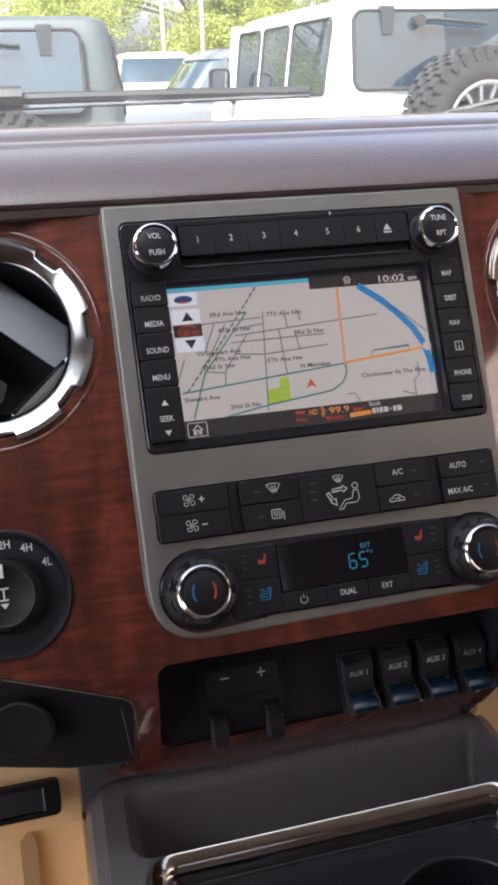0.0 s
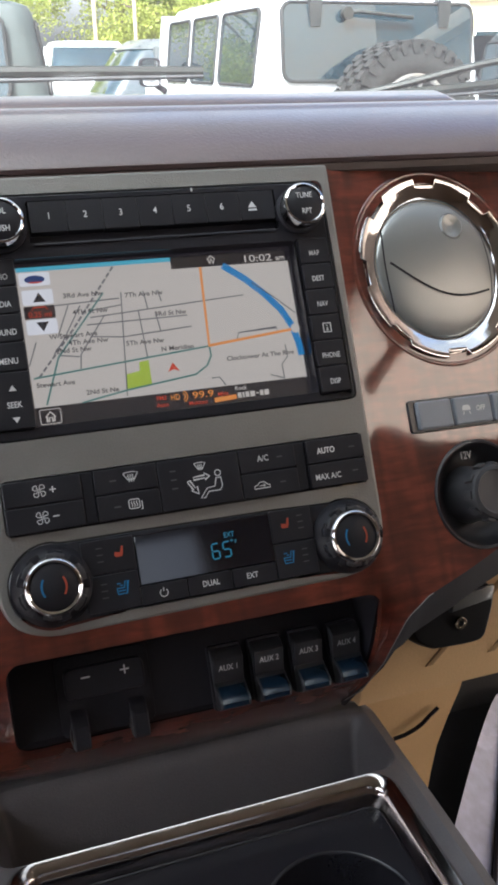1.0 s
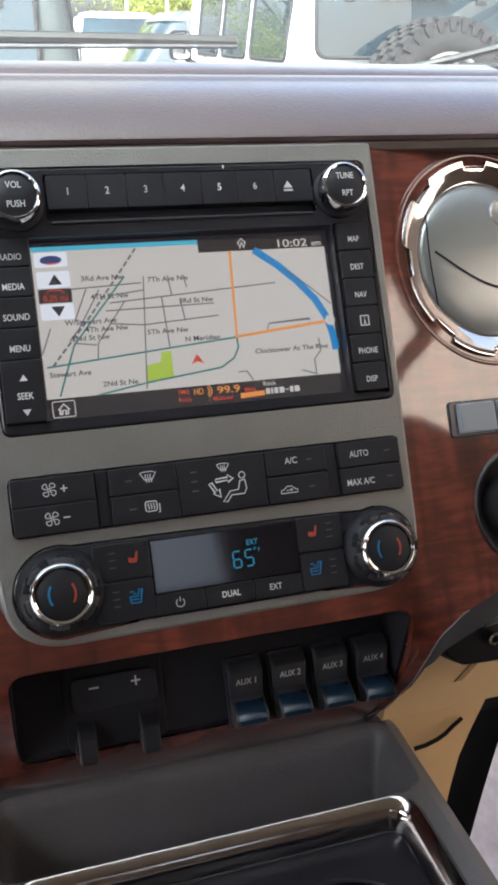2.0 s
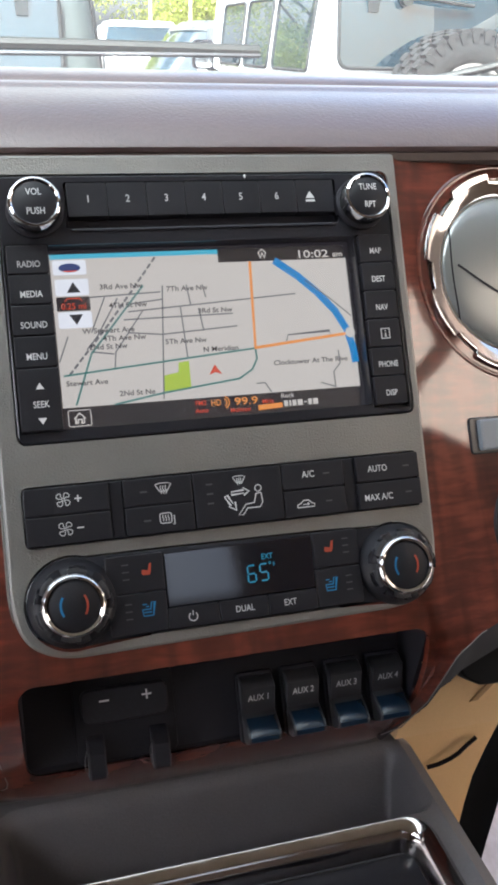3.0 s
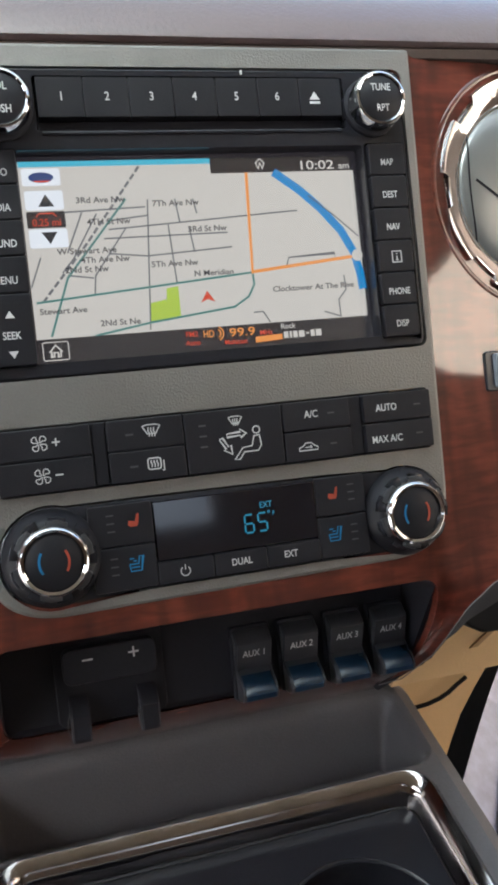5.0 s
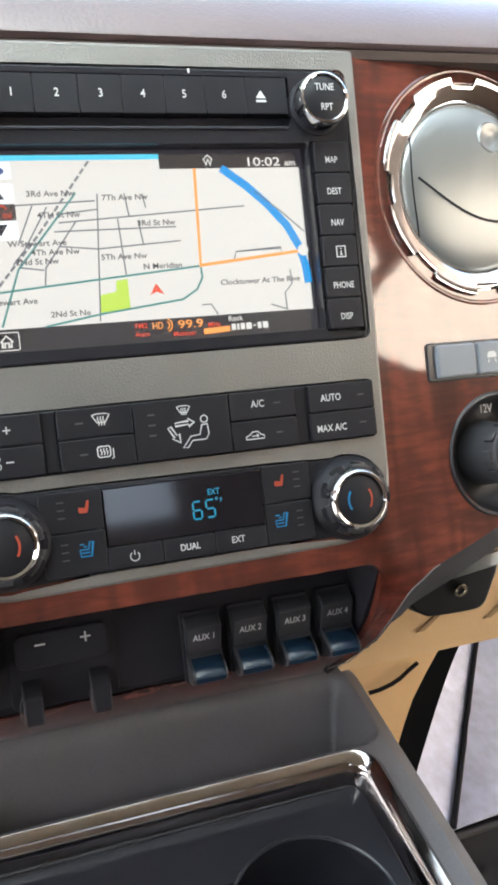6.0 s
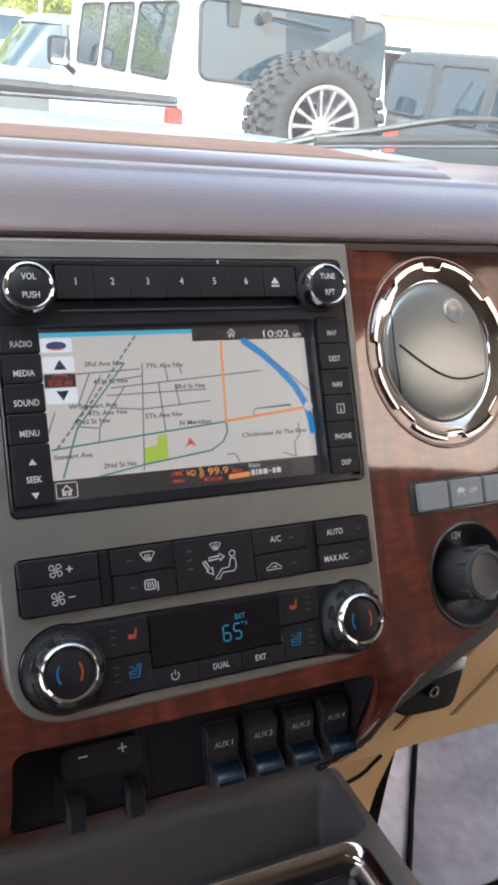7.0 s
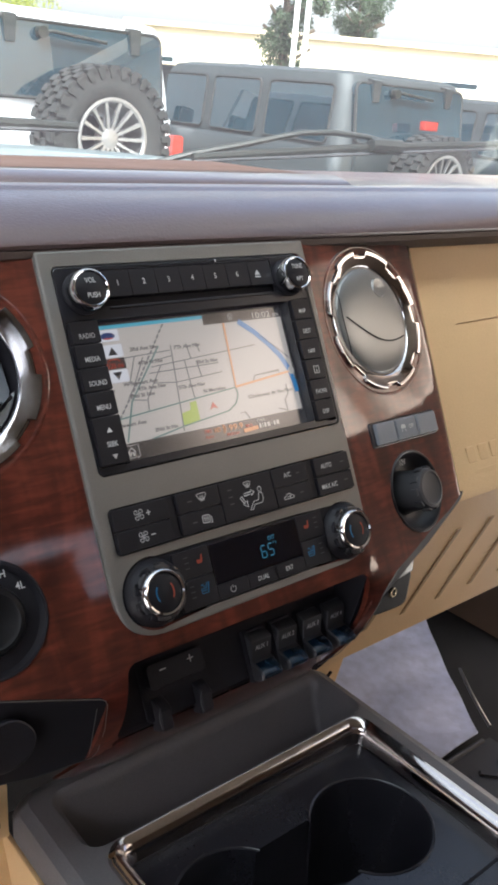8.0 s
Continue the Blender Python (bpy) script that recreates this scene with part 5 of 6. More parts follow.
# Unseen back: its opening is cut to the shape of the wanted reflections
single("wall_back", cut(block(-0.92, 0.92, -1.50, -1.45, -0.66, 0.82), block(-0.36, 0.34, -1.7, -1.3, 0.595, 0.655, 0.01), block(0.165, 0.34, -1.7, -1.3, 0.465, 0.60, 0.01)), LEATHER, CAB, "unseen brown trimmed cab back, rear opening shaped for reflected streaks", "wall", kind="structure")
single("rear_window", block(-0.41, 0.34, -1.478, -1.472, 0.46, 0.665), REAR_GLASS, CAB, "unseen tinted rear pane of the cab, dimming its reflections", "window", kind="structure")
single("driver_window", block(-0.892, -0.887, -1.40, 0.05, 0.10, 0.745), SIDE_GLASS, CAB, "lightly tinted side window of the cab", "window", kind="structure")
pane = single("windshield", loft([[(x, 0.485, 0.118), (x, -0.24, 0.70), (x, -0.237, 0.704), (x, 0.488, 0.122)] for x in (-0.84, 0.84)]), GLASS, CAB, "clear laminated windshield", "windshield", kind="structure")
pane.visible_shadow = False

# ---- outside: hood and wipers of the truck
PAINT_G = surf("grey_green_paint", (0.075, 0.10, 0.10), 0.35, vary=0.05, coat=0.35, bump=0.02, fine=200)
PAINT_W = surf("white_paint", (0.66, 0.67, 0.68), 0.28, vary=0.03, coat=0.7, bump=0.02, fine=200)
PAINT_K = surf("dark_grey_paint", (0.024, 0.029, 0.030), 0.35, vary=0.08, coat=0.2, bump=0.02, fine=200)
TOP_G = surf("grey_hardtop", (0.042, 0.052, 0.050), 0.6, vary=0.06, bump=0.2, fine=250)
TOP_K = surf("black_hardtop", (0.024, 0.029, 0.030), 0.6, vary=0.06, bump=0.2, fine=250)
RUBBER = surf("tyre_rubber", (0.012, 0.0125, 0.0115), 0.75, vary=0.25, scale=6, fine=120, bump=0.5)
# blotches in the base colour imitate clouds mirrored in the glass
TINT = surf("tinted_glass", (0.010, 0.024, 0.032), 0.015, vary=0.6, scale=1.8, spec=1.0, bump=0.0)
PAINT_D = surf("mid_grey_paint", (0.085, 0.092, 0.092), 0.30, metal=0.2, vary=0.05, coat=0.6, bump=0.02, fine=200)
HINGE = surf("dark_grey_hinge", (0.016, 0.019, 0.019), 0.5, vary=0.1, bump=0.1)
LAMP_R = surf("red_lamp_lens", (0.24, 0.020, 0.012), 0.2, vary=0.1, bump=0.05)
ALU = surf("cast_alloy", (0.30, 0.30, 0.30), 0.34, metal=0.85, vary=0.06, bump=0.05)
WIPER = surf("wiper_black", (0.011, 0.012, 0.009), 0.55, vary=0.1, bump=0.1)
ASPHALT = surf("pale_concrete", (0.24, 0.23, 0.21), 0.9, vary=0.2, scale=0.6, fine=60, bump=0.6)
PLASTER = surf("cream_plaster", (0.52, 0.44, 0.30), 0.85, vary=0.06, scale=1.5, fine=30, bump=0.3)
PLASTER_P = surf("pinkish_cream_plaster", (0.64, 0.53, 0.41), 0.85, vary=0.06, scale=1.5, fine=30, bump=0.3)
PALE_WOOD = surf("weathered_pole_wood", (0.34, 0.27, 0.19), 0.8, vary=0.15, scale=2, fine=40, bump=0.4)
BARK = surf("bark", (0.10, 0.075, 0.05), 0.9, vary=0.3, scale=3, fine=30, bump=0.8)


def leaf_material(name, base):
    """Thin leaves: light comes through them as well as off them, and no two are quite alike."""
    m, n, l, p = nodes_of(name)
    geo, hue, mix, through_leaf = n.new("ShaderNodeNewGeometry"), n.new("ShaderNodeMapRange"), n.new("ShaderNodeMixShader"), n.new("ShaderNodeBsdfTranslucent")
    tint = n.new("ShaderNodeVectorMath")
    tint.operation = "SCALE"
    tint.inputs[0].default_value = base
    hue.inputs["To Min"].default_value, hue.inputs["To Max"].default_value = 0.55, 1.35
    l.new(geo.outputs["Random Per Island"], hue.inputs["Value"])
    l.new(hue.outputs["Result"], tint.inputs["Scale"])
    l.new(tint.outputs["Vector"], p.inputs["Base Color"])
    l.new(tint.outputs["Vector"], through_leaf.inputs["Color"])
    p.inputs["Roughness"].default_value = 0.6
    mix.inputs[0].default_value = 0.45
    l.new(p.outputs[0], mix.inputs[1])
    l.new(through_leaf.outputs[0], mix.inputs[2])
    l.new(mix.outputs[0], n["Material Output"].inputs["Surface"])
    return m


LEAF = leaf_material("yellow_green_leaves", (0.29, 0.32, 0.055))
LEAF_D = leaf_material("dark_green_leaves", (0.062, 0.090, 0.045))
STEEL = surf("pale_steel", (0.62, 0.63, 0.62), 0.5, vary=0.08, bump=0.1)

hood = single("truck_hood", loft([[(x, y, z - 0.05 * abs(x) ** 2) for y, z in ((0.55, 0.118), (0.62, 0.138), (0.90, 0.145), (1.40, 0.120), (1.85, 0.06), (1.95, -0.05), (1.95, -0.2), (0.55, -0.2))] for x in [-0.85 + 1.7 * k / 16 for k in range(17)]]), PAINT_G, CAB, "grey-green painted truck hood beyond the windshield", "hood", kind="structure")
single("cowl", loft([[(x, 0.478, 0.085), (x, 0.500, 0.118), (x, 0.56, 0.110), (x, 0.56, 0.06), (x, 0.478, 0.06)] for x in (-0.85, 0.85)]), DARK, CAB, "black plastic cowl at the windshield base", "cowl", kind="structure")


def wiper(name, tip, heel, pivot, label, bent=None):
    w = thing(name, label, "wiper", CAB, pivot, group="windshield wipers")
    a, b = Vector(tip), Vector(heel)
    part("blade", tube([a + (b - a) * k / 8 + Vector((0, 0, 0.004 * math.sin(math.pi * k / 8))) for k in range(9)], 0.0042, 8, 1.2), WIPER, w)
    part("rubber", tube([a + (b - a) * k / 4 - Vector((0, 0.002, 0.0040)) for k in range(5)], 0.0022, 6), DIALGREY, w)
    m = a.lerp(b, 0.5)
    part("arm", tube([Vector(pivot)] + [Vector(p) for p in bent], 0.0055, 8, 0.7) if bent else tube([m + Vector((0, 0.01, 0.008)), m.lerp(Vector(pivot), 0.12) + Vector((0, 0.015, 0.019)), m.lerp(Vector(pivot), 0.3) + Vector((0, 0.015, 0.016)), m.lerp(Vector(pivot), 0.6) + Vector((0, 0.01, 0.012)), m.lerp(Vector(pivot), 0.9) + Vector((0, 0, 0.004)), Vector(pivot)], 0.006, 8, 0.7), WIPER, w)
    part("clip", tube([m + Vector((-0.03, -0.004, 0.006)), m + Vector((0.03, -0.004, 0.006))], 0.009, 8), WIPER, w)
    return w


wiper("windshield_wiper", (0.140, 0.452, 0.176), (-0.46, 0.455, 0.169), (-0.62, 0.53, 0.125), "black windshield wiper resting low on the glass")
wiper("windshield_wiper", (0.30, 0.470, 0.149), (0.90, 0.425, 0.186), (0.27, 0.505, 0.140), "black windshield wiper resting low on the glass, passenger side", [(0.311, 0.491, 0.152), (0.369, 0.475, 0.164), (0.419, 0.461, 0.176), (0.452, 0.452, 0.183), (0.503, 0.448, 0.186), (0.565, 0.449, 0.183), (0.60, 0.448, 0.178)])


# ---- jeeps parked in a row, tails towards the truck
def ring_xy(x0, x1, y0, y1, r, z, n=5):
    return [(x, y, z) for x, y in rrect(x0, x1, y0, y1, r, n)]


def tyre_mesh(R, w, hub):
    """A mud tyre on the axis y, centred at the origin: carcass with blocks of tread."""
    prof = [(hub, -w * 0.42), (hub + 0.03, -w * 0.49), (R * 0.80, -w * 0.5), (R * 0.93, -w * 0.44), (R * 0.955, -w * 0.36), (R * 0.955, w * 0.36), (R * 0.93, w * 0.44), (R * 0.80, w * 0.5), (hub + 0.03, w * 0.49), (hub, w * 0.42)]
    bm = lathe(0, 0, [(r / K, d / K) for r, d in prof], 48, closed=True)
    blocks = []
    n = 32
    for k in range(n):
        for row, (d0, d1, sh) in enumerate(((-0.50, -0.27, 0), (-0.24, -0.02, 0.5), (0.02, 0.24, 0), (0.27, 0.50, 0.5))):
            a0 = 2 * math.pi * (k + sh) / n
            h = math.pi / n * (0.74 if row in (0, 3) else 0.66)
            p = []
            for f, rr in ((-h, R * 0.94), (h, R * 0.94), (h * 0.9, R), (-h * 0.9, R)):
                p.append((rr * math.cos(a0 + f), rr * math.sin(a0 + f)))
            blocks.append(loft([[(x, d0 * w, z) for x, z in p], [(x, d1 * w, z) for x, z in p]]))
    for k in range(n):
        a0, h = 2 * math.pi * (k + 0.25) / n, math.pi / n * 0.62
        for d0 in (-0.525, 0.485):
            p = [(rr * math.cos(a0 + f), rr * math.sin(a0 + f)) for f, rr in ((-h, R * 0.84), (h * 0.4, R * 0.82), (h, R * 0.965), (-h, R * 0.965))]
            blocks.append(loft([[(x, d0 * w, z) for x, z in p], [(x, (d0 + 0.04) * w, z) for x, z in p]]))
    return join(bm, *blocks)


def rim_mesh(r, depth=0.10, spokes=14):
    bm = lathe(0, 0, [(x / K, y / K) for x, y in ((r + 0.012, -0.115), (r + 0.016, -0.125), (r, -0.128), (r - 0.012, -0.118), (r - 0.02, -0.02), (r - 0.02, 0.1), (r + 0.01, 0.11))], 48)
    parts = [bm]
    for k in range(spokes):
        a = 2 * math.pi * k / spokes
        c, s = math.cos(a), math.sin(a)
        secs = []
        for q, wd in ((0.05, 0.013), (r * 0.6, 0.011), (r - 0.012, 0.016)):
            y = -0.06 - 0.045 * q / r
            secs.append([(q * c - e * s, y + f, q * s + e * c) for e, f in ((-wd, 0), (wd, 0), (wd * 0.7, -0.018), (-wd * 0.7, -0.018))])
        parts.append(loft(secs))
    parts.append(lathe(0, 0, [(0, -98), (40, -96), (62, -86), (66, -60), (66, 0)], 32))
    return join(*parts)


def jeep(x, y, z0, roof, paint, top, label, spare_r=0.42, hub_z=1.25, rim=True, lamps=True, hinges=0.43, half=0.635):
    """x, y: middle of the tail; z0: sill height; roof: roof height."""
    j = thing("parked_jeep", label, "off-road car", pose(x, y, 0), (0, 0, 0), group="parked jeeps")
    hw, belt = 0.80, 1.28 + (roof - 1.84)
    part("body", loft([ring_xy(-hw * q, hw * q, 0.02, 3.35, 0.12, z) for q, z in ((0.94, z0), (0.99, z0 + 0.12), (1.0, z0 + 0.4), (0.985, belt - 0.03), (0.955, belt))]), paint, j)
    part("hood", loft([ring_xy(-q, q, 3.2, 4.2, 0.10, z) for q, z in ((0.62, z0 + 0.1), (0.64, belt - 0.16), (0.58, belt - 0.10))]), paint, j)
    hard = part("hard_top", loft([ring_xy(-hw * q, hw * q, 0.02 + e, 2.62 - e * 2.2, 0.13, z) for q, e, z in ((0.955, 0, belt - 0.01), (0.945, 0.012, belt + 0.12), (0.90, 0.05, roof - 0.16), (0.885, 0.065, roof - 0.07), (0.86, 0.09, roof - 0.025), (0.78, 0.16, roof), (0.5, 0.5, roof + 0.012))]), top, j)
    # rear glass with its two hinges and wiper
    zb, zt = belt + 0.055, roof - 0.075
    yb, yt = -0.004, 0.052
    rg = part("rear_glass", loft([[(px, yb + (yt - yb) * (pz - zb) / (zt - zb) + dy, pz) for px, pz in rrect(-half, half, zb, zt, 0.06, 5)] for dy in (-0.012, 0.05)]), TINT, j, "dark tinted rear glass")
    ring = rrect(-half, half, zb, zt, 0.06, 5)
    part("glass_seal", tube([(px, yb + (yt - yb) * (pz - zb) / (zt - zb) - 0.008, pz) for px, pz in ring + ring[:1]], 0.012, 6), RUBBER, rg)
    for s in (-hinges, hinges):
        part("hinge", loft([[(s - 0.035 + px, yt - 0.04, pz) for px, pz in ((0.004, zt - 0.13), (0.066, zt - 0.13), (0.078, zt + 0.02), (-0.008, zt + 0.02))], [(s - 0.035 + px, yt + 0.03, pz) for px, pz in ((0.004, zt - 0.13), (0.066, zt - 0.13), (0.078, zt + 0.03), (-0.008, zt + 0.03))]]), HINGE, rg)
    part("rear_wiper", tube([(-0.22, 0.0, zt - 0.055), (-0.16, -0.02, zt - 0.05), (0.02, -0.02, zt - 0.065), (0.20, -0.012, zt - 0.08)], 0.014, 8, 0.8), WIPER, rg)
    part("wiper_motor", loft([[(-0.235 + px, d, zt - 0.06 + pz) for px, pz in circle(0, 0, 0.034 / 1, 16)] for d in (0.02, -0.03)]), WIPER, rg)
    # side glass, both sides: rear quarter and two doors
    for s in (-1, 1):
        for y0, y1 in ((0.17, 0.93), (1.04, 1.68), (1.79, 2.44)):
            pts = rrect(y0, y1, belt + 0.03, roof - 0.105, 0.045, 4)
            def sx(z):
                return s * hw * (0.955 - 0.055 * (z - belt) / (roof - 0.16 - belt))
            pane = part("side_glass", loft([[(sx(pz) + s * o, py, pz) for py, pz in pts] for o in (0.006, -0.03)]), TINT, j)
            part("window_rubber", tube([(sx(pz) + s * 0.006, py, pz) for py, pz in pts + pts[:1]], 0.011, 6), RUBBER, pane)
    for s in (-1, 1):
        m = part("side_mirror", loft([[(s * (hw + 0.05 + q), yy, zz) for q, zz in rrect(0, 0.17, belt - 0.02, belt + 0.20, 0.04, 3)] for yy in (2.30, 2.38)]), DARK, j)
        part("mirror_glass", loft([[(s * (hw + 0.05 + q), yy, zz) for q, zz in rrect(0.015, 0.155, belt - 0.005, belt + 0.185, 0.03, 3)] for yy in (2.296, 2.31)]), CHROME, m)
        part("mirror_arm", tube([(s * hw, 2.36, belt - 0.06), (s * (hw + 0.09), 2.36, belt + 0.0)], 0.025, 8), DARK, m)
    part("windscreen_frame", loft([[(-hw * 0.93, 2.62 + e, z), (hw * 0.93, 2.62 + e, z), (hw * 0.93, 2.68 + e, z), (-hw * 0.93, 2.68 + e, z)] for e, z in ((0.22, belt - 0.02), (-0.02, roof - 0.04))]), paint, j)
    if lamps:
        for s in (-1, 1):
            part("tail_lamp", loft([[(s * 0.77 + px, d, belt - 0.18 + pz) for px, pz in rrect(-0.045, 0.045, -0.10, 0.06, 0.02, 3)] for d in (-0.03, 0.06)]), LAMP_R, j, "red tail lamp")
    part("tail_gate", loft([[(px, d, pz) for px, pz in rrect(-0.60, 0.60, z0 + 0.22, belt - 0.015, 0.04, 4)] for d in (-0.010, 0.05)]), paint, j)
    part("rear_bumper", block(-0.86, 0.86, -0.20, 0.06, z0 - 0.08, z0 + 0.12, 0.03), DARK, j)
    sp = part("spare_wheel", join(block(-0.12, 0.12, -0.14, 0.0, hub_z - 0.12, hub_z + 0.12, 0.02)), DARK, j)
    bm = tyre_mesh(spare_r, 0.29, 0.235)
    bmesh.ops.translate(bm, vec=(0.05, -0.24, hub_z), verts=bm.verts)
    part("tyre", bm, RUBBER, sp, "knobbly black mud tyre")
    bm = rim_mesh(0.225)
    bmesh.ops.translate(bm, vec=(0.05, -0.255, hub_z), verts=bm.verts)
    part("rim", bm, ALU, sp, "silver multi-spoke alloy rim")
    if not rim:
        part("high_brake_lamp", block(-0.03, 0.13, -0.17, -0.11, hub_z + spare_r + 0.02, hub_z + spare_r + 0.09, 0.01), LAMP_R, sp)
    for s in (-1, 1):
        for yy in (0.55, 3.45):
            bm = tyre_mesh(0.42, 0.28, 0.23)
            bmesh.ops.rotate(bm, cent=(0, 0, 0), matrix=Matrix.Rotation(math.pi / 2, 3, "Z"), verts=bm.verts)
            bmesh.ops.translate(bm, vec=(s * 0.72, yy, 0.42), verts=bm.verts)
            part("wheel", bm, RUBBER, j)
    return j


jeep(2.48, 4.80, 0.75, 1.97, PAINT_W, PAINT_W, "white lifted off-road car with a mud-tyre spare on its tail", 0.42, 1.27)
jeep(5.28, 4.45, 0.62, 1.83, PAINT_K, TOP_K, "dark grey off-road car with hard top and spare wheel", 0.38, 1.05, rim=False, lamps=False)
jeep(8.15, 4.40, 0.62, 1.74, PAINT_K, TOP_K, "dark off-road car at the end of the row", 0.38, 0.98, lamps=False)
jeep(-0.27, 4.88, 0.62, 1.89, PAINT_D, TOP_G, "silver-grey off-road car with grey hard top", 0.38, 1.05, hinges=0.335, half=0.53)

# ---- more of the car park and what lies beyond
ground = bmesh.new()
bmesh.ops.create_grid(ground, x_segments=8, y_segments=8, size=900)
single("ground", ground, ASPHALT, Matrix(), "pale worn concrete car park", "ground", kind="structure")


def car(name, x, y, yaw, paint, l, w, hood_z, roof_z, label, cab=(0.25, 0.75)):
    c = thing(name, label, "car", pose(x, y, 0, 0, 0, yaw), (0, 0, 0), group="cars behind")
    part("body", loft([ring_xy(-w / 2 * q, w / 2 * q, -l / 2 * p, l / 2 * p, 0.25, z) for q, p, z in ((0.92, 0.97, 0.25), (1, 1, 0.5), (1, 1, hood_z - 0.1), (0.95, 0.985, hood_z))]), paint, c)
    a, b = -l / 2 + l * cab[0], -l / 2 + l * cab[1]
    part("cabin", loft([ring_xy(-w / 2 * q, w / 2 * q, a + e, b - e * 1.6, 0.2, z) for q, e, z in ((0.92, 0, hood_z - 0.03), (0.80, 0.25, roof_z - 0.1), (0.70, 0.40, roof_z))]), TINT, c, "dark windows")
    part("roof", loft([ring_xy(-w / 2 * q, w / 2 * q, a + e, b - e * 1.6, 0.2, z) for q, e, z in ((0.81, 0.24, roof_z - 0.1), (0.72, 0.36, roof_z + 0.015), (0.5, 0.6, roof_z + 0.03))]), paint, c)
    for s in (-1, 1):
        for yy in (-l * 0.31, l * 0.31):
            part("wheel", loft([[(s * w * 0.42 + d, yy + px, 0.33 + pz) for px, pz in circle(0, 0, 0.33, 20)] for d in (-0.1, 0.12)]), RUBBER, c)
        part("lamp", block(s * w * 0.38 - 0.12, s * w * 0.38 + 0.12, -l / 2 - 0.02, -l / 2 + 0.1, hood_z - 0.32, hood_z - 0.15, 0.02), LAMP_R, c)
        for yy in (a + 0.5, b - 0.7):
            part("pillar", tube([(s * w * 0.465, yy, hood_z - 0.03), (s * w * 0.40, yy, roof_z - 0.08)], 0.04, 6), paint, c)
    return c


car("parked_truck", 3.1, 21.5, 180, PAINT_W, 5.2, 1.95, 1.42, 2.02, "white pickup parked across the car park", (0.30, 0.80))
car("parked_car", 2.85, 11.9, 90, PAINT_D, 4.7, 1.85, 1.22, 1.84, "grey sport utility car parked across behind the row", (0.04, 0.72))
car("parked_car", 15.0, 14.5, 10, PAINT_K, 4.6, 1.9, 1.05, 1.75, "dark car parked behind the row", (0.15, 0.75))


def tree(x, y, h, r, seed, leaf, crown_from=0.25, count=2600, size=0.22, label=""):
    rng = random.Random(seed)
    t = thing("tree", label, "tree", pose(x, y, 0), (0, 0, 0), group="trees")
    limbs = [tube([(0, 0, 0), (0.05 * h * 0.1, 0, h * 0.3), (0, 0.03, h * 0.6), (0.02, 0, h * 0.92)], 0.028 * h, 8)]
    for v in limbs[0].verts:
        v.co.x *= 1 - 0.75 * v.co.z / h
        v.co.y *= 1 - 0.75 * v.co.z / h
    for k in range(9):
        a, z = rng.uniform(0, 6.28), h * rng.uniform(crown_from, 0.75)
        q = r * rng.uniform(0.5, 0.9)
        limbs.append(tube([(0, 0, z), (q * 0.5 * math.cos(a), q * 0.5 * math.sin(a), z + h * 0.06), (q * math.cos(a), q * math.sin(a), z + h * 0.10)], 0.008 * h, 5))
    part("trunk", join(*limbs), BARK, t)
    clumps = []
    for k in range(46):
        z = rng.uniform(crown_from, 1.0)
        prof = math.sin(math.pi * min(1, (1.02 - z) / (1.02 - crown_from)) ** 0.75) ** 0.6
        a = rng.uniform(0, 6.28)
        q = r * prof * rng.uniform(0.25, 1.0)
        clumps.append((q * math.cos(a), q * math.sin(a), z * h, r * rng.uniform(0.16, 0.34)))
    verts, faces = [], []
    for k in range(count):
        cx, cy, cz, cr = clumps[rng.randrange(len(clumps))]
        p = Vector((rng.gauss(0, 1), rng.gauss(0, 1), rng.gauss(0, 0.8)))
        p = Vector((cx, cy, cz)) + p.normalized() * cr * rng.uniform(0.5, 1.15)
        e = Vector((rng.gauss(0, 1), rng.gauss(0, 1), rng.gauss(0, 1))).normalized() * size * rng.uniform(0.6, 1.2)
        f = e.cross(Vector((rng.gauss(0, 1), rng.gauss(0, 1), rng.gauss(0, 1)))).normalized() * size * 0.5
        b = len(verts)
        verts += [tuple(p - e), tuple(p + f), tuple(p + e), tuple(p - f)]
        faces.append((b, b + 1, b + 2, b + 3))
    me = bpy.data.meshes.new("crown")
    me.from_pydata(verts, [], faces)
    me.materials.append(leaf)
    ob = new("crown", me)
    ob.parent = t
    BASE[ob] = Vector()
    return t


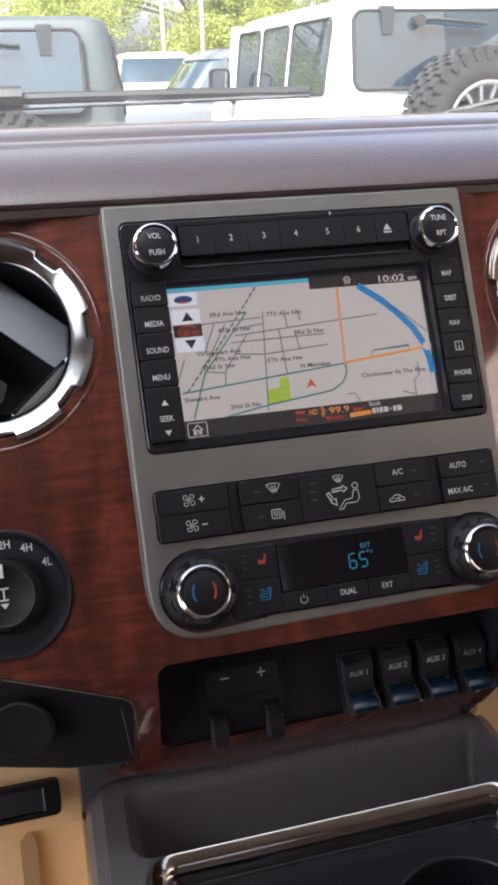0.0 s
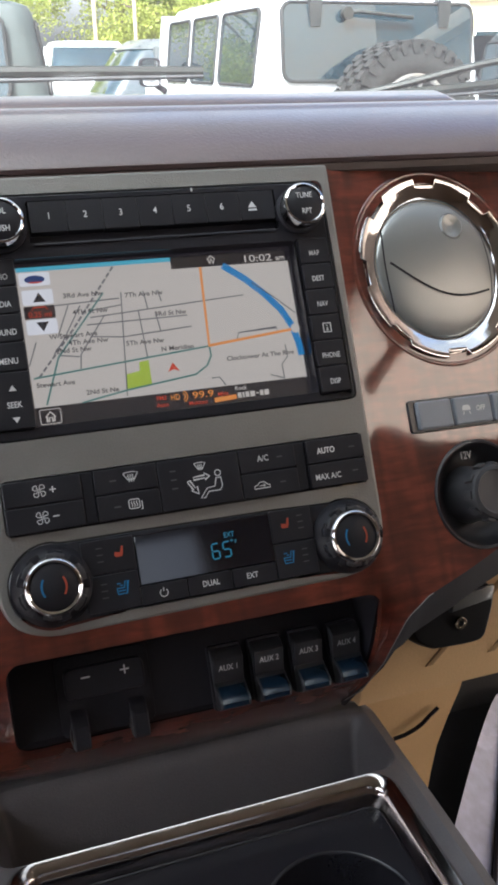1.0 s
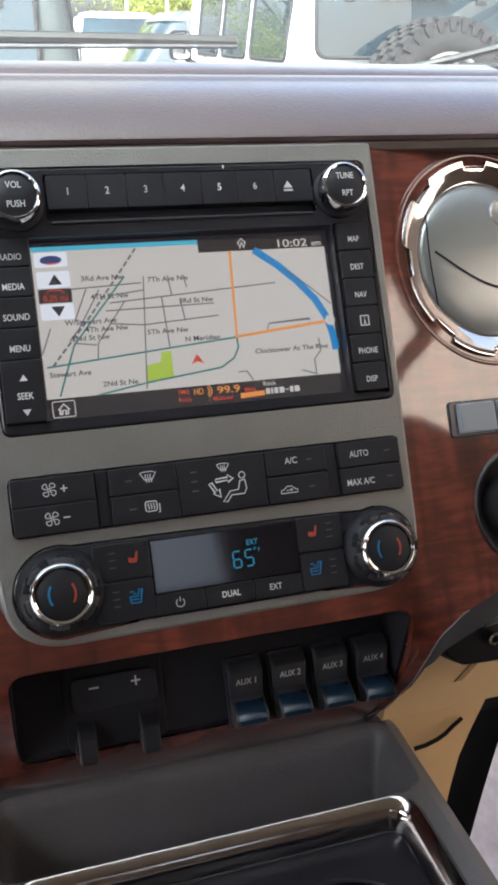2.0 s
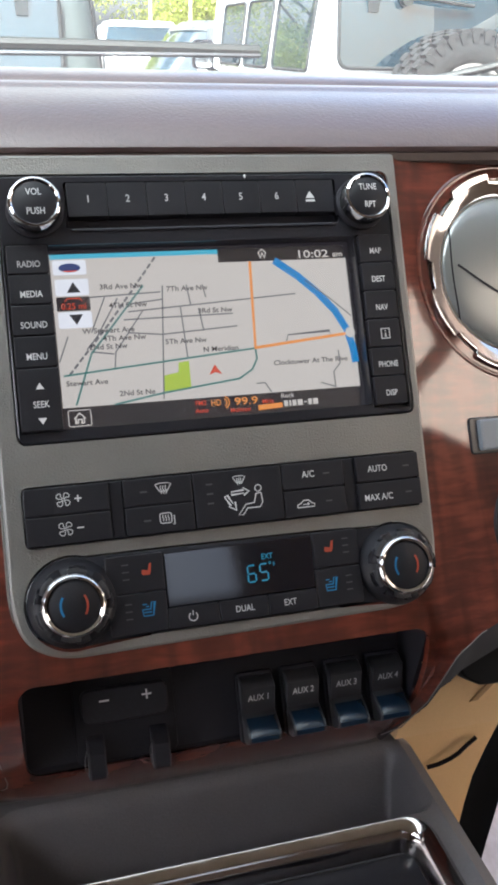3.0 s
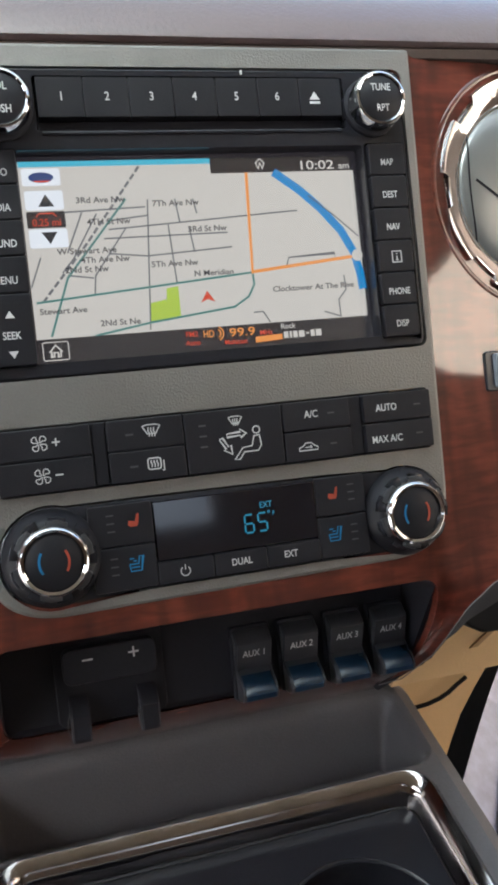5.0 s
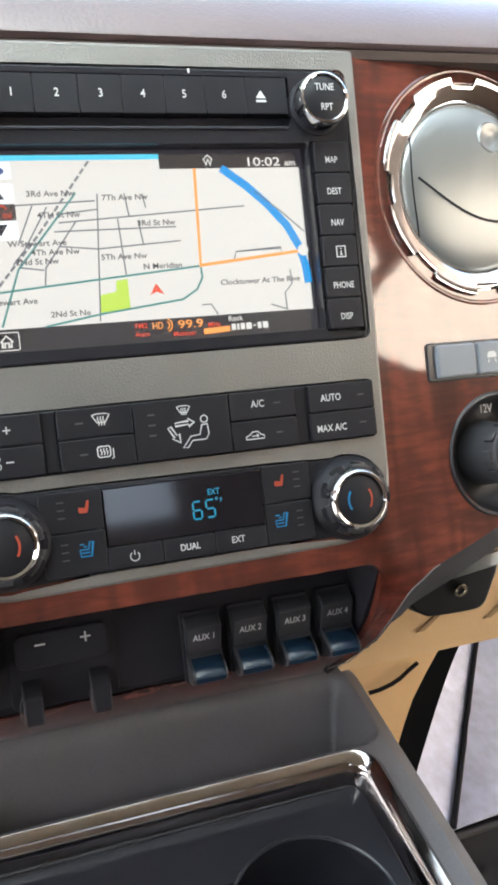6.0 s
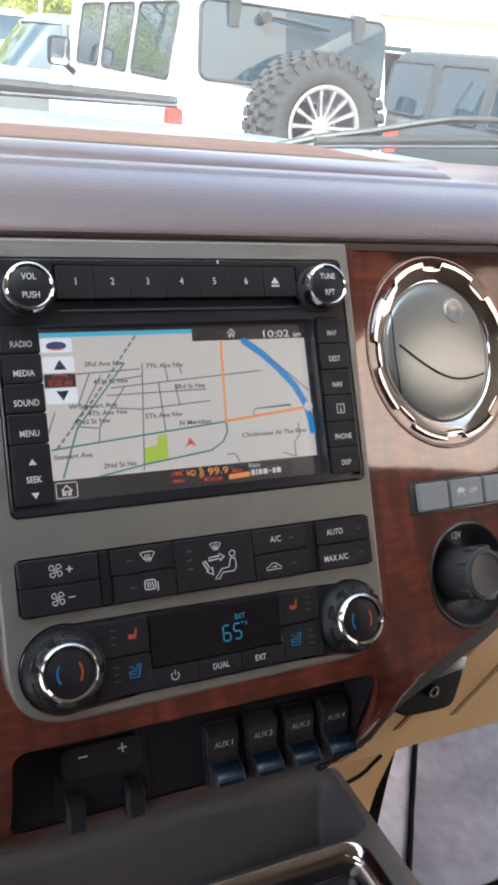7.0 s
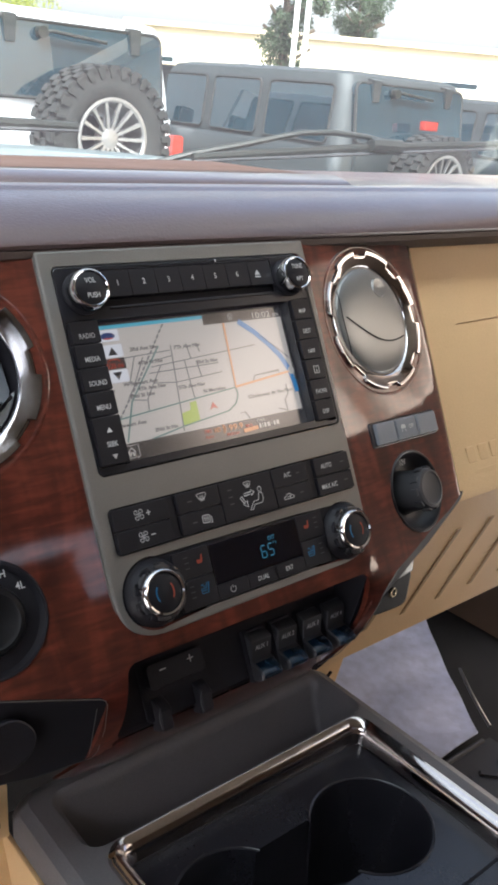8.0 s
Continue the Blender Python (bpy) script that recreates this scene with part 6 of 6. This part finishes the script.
for k, (x, y, h, r) in enumerate(((2.0, 33, 6.5, 2.8), (6.4, 34, 7.5, 3.0), (10.2, 35, 8.0, 3.0), (-3.0, 36, 7.0, 3.2), (13.5, 40, 7.0, 3.0), (-9.0, 38, 8.0, 3.4), (18.5, 42, 6.5, 2.6), (7.9, 31, 4.6, 2.2))):
    tree(x, y, h, r, 10 + k, LEAF, 0.10, 26000, 0.065, "leafy yellow-green tree behind the car park")
tree(20.9, 24.2, 7.6, 1.35, 41, LEAF_D, 0.30, 20000, 0.065, "dark green tree behind two pale poles")
tree(52.0, 51.6, 10.8, 2.7, 42, LEAF_D, 0.58, 14000, 0.10, "dark green tree above the cream building")
for k, (x, y) in enumerate(((20.02, 22.65), (20.68, 22.85))):
    single("pole", tube([(0, 0, 0), (0, 0, 4), (0, 0, 9)], 0.09, 12), STEEL, pose(x, y, 0), "pale steel pole beside the trees", "pole", group="poles")
for k, (x, y, hh) in enumerate(((4.89, 24, 9), (3.84, 24, 9))):
    single("pole", tube([(0, 0, 0), (0, 0, 4), (0, 0, hh)], 0.05, 12), PALE_WOOD, pose(x, y, 0), "slim wooden pole before the trees", "pole", group="poles")
hall = thing("cream_building", "long cream plastered building behind the car park", "building", pose(36, 33, 0, 0, 0, -46), (0, 0, 0))
part("wall", block(-14, 14, 0, 8, 0, 4.5), PLASTER, hall)
part("roof", block(-14.3, 14.3, -0.3, 8.3, 4.5, 4.75, 0.03), PLASTER, hall)
for k in range(5):
    wx = -13.4 + 5.4 * k
    wd = part("window", block(wx, wx + 1.9, -0.06, 0.2, 2.75, 3.1, 0.02), STEEL, hall)
    part("pane", block(wx + 0.06, wx + 1.84, -0.075, 0.1, 2.80, 3.05), TINT, wd)
# unseen block, added so the wood and screen mirror a warm sunlit wall
unseen_wing = thing("cream_building", "unseen cream plastered building added beside the truck for its reflection", "building", pose(6.6, -8.5, 0), (0, 0, 0))
part("wall", block(0, 7, -9, 5.2, 0, 7.6), PLASTER_P, unseen_wing)
part("roof", block(-0.25, 7.25, -9.25, 5.45, 7.6, 7.85, 0.03), PLASTER_P, unseen_wing)
part("low_wall", block(0.15, 7, 5.2, 10.5, 0, 3.5), PLASTER_P, unseen_wing)
part("low_roof", block(-0.10, 7.25, 5.46, 10.75, 3.5, 3.7, 0.03), PLASTER_P, unseen_wing)
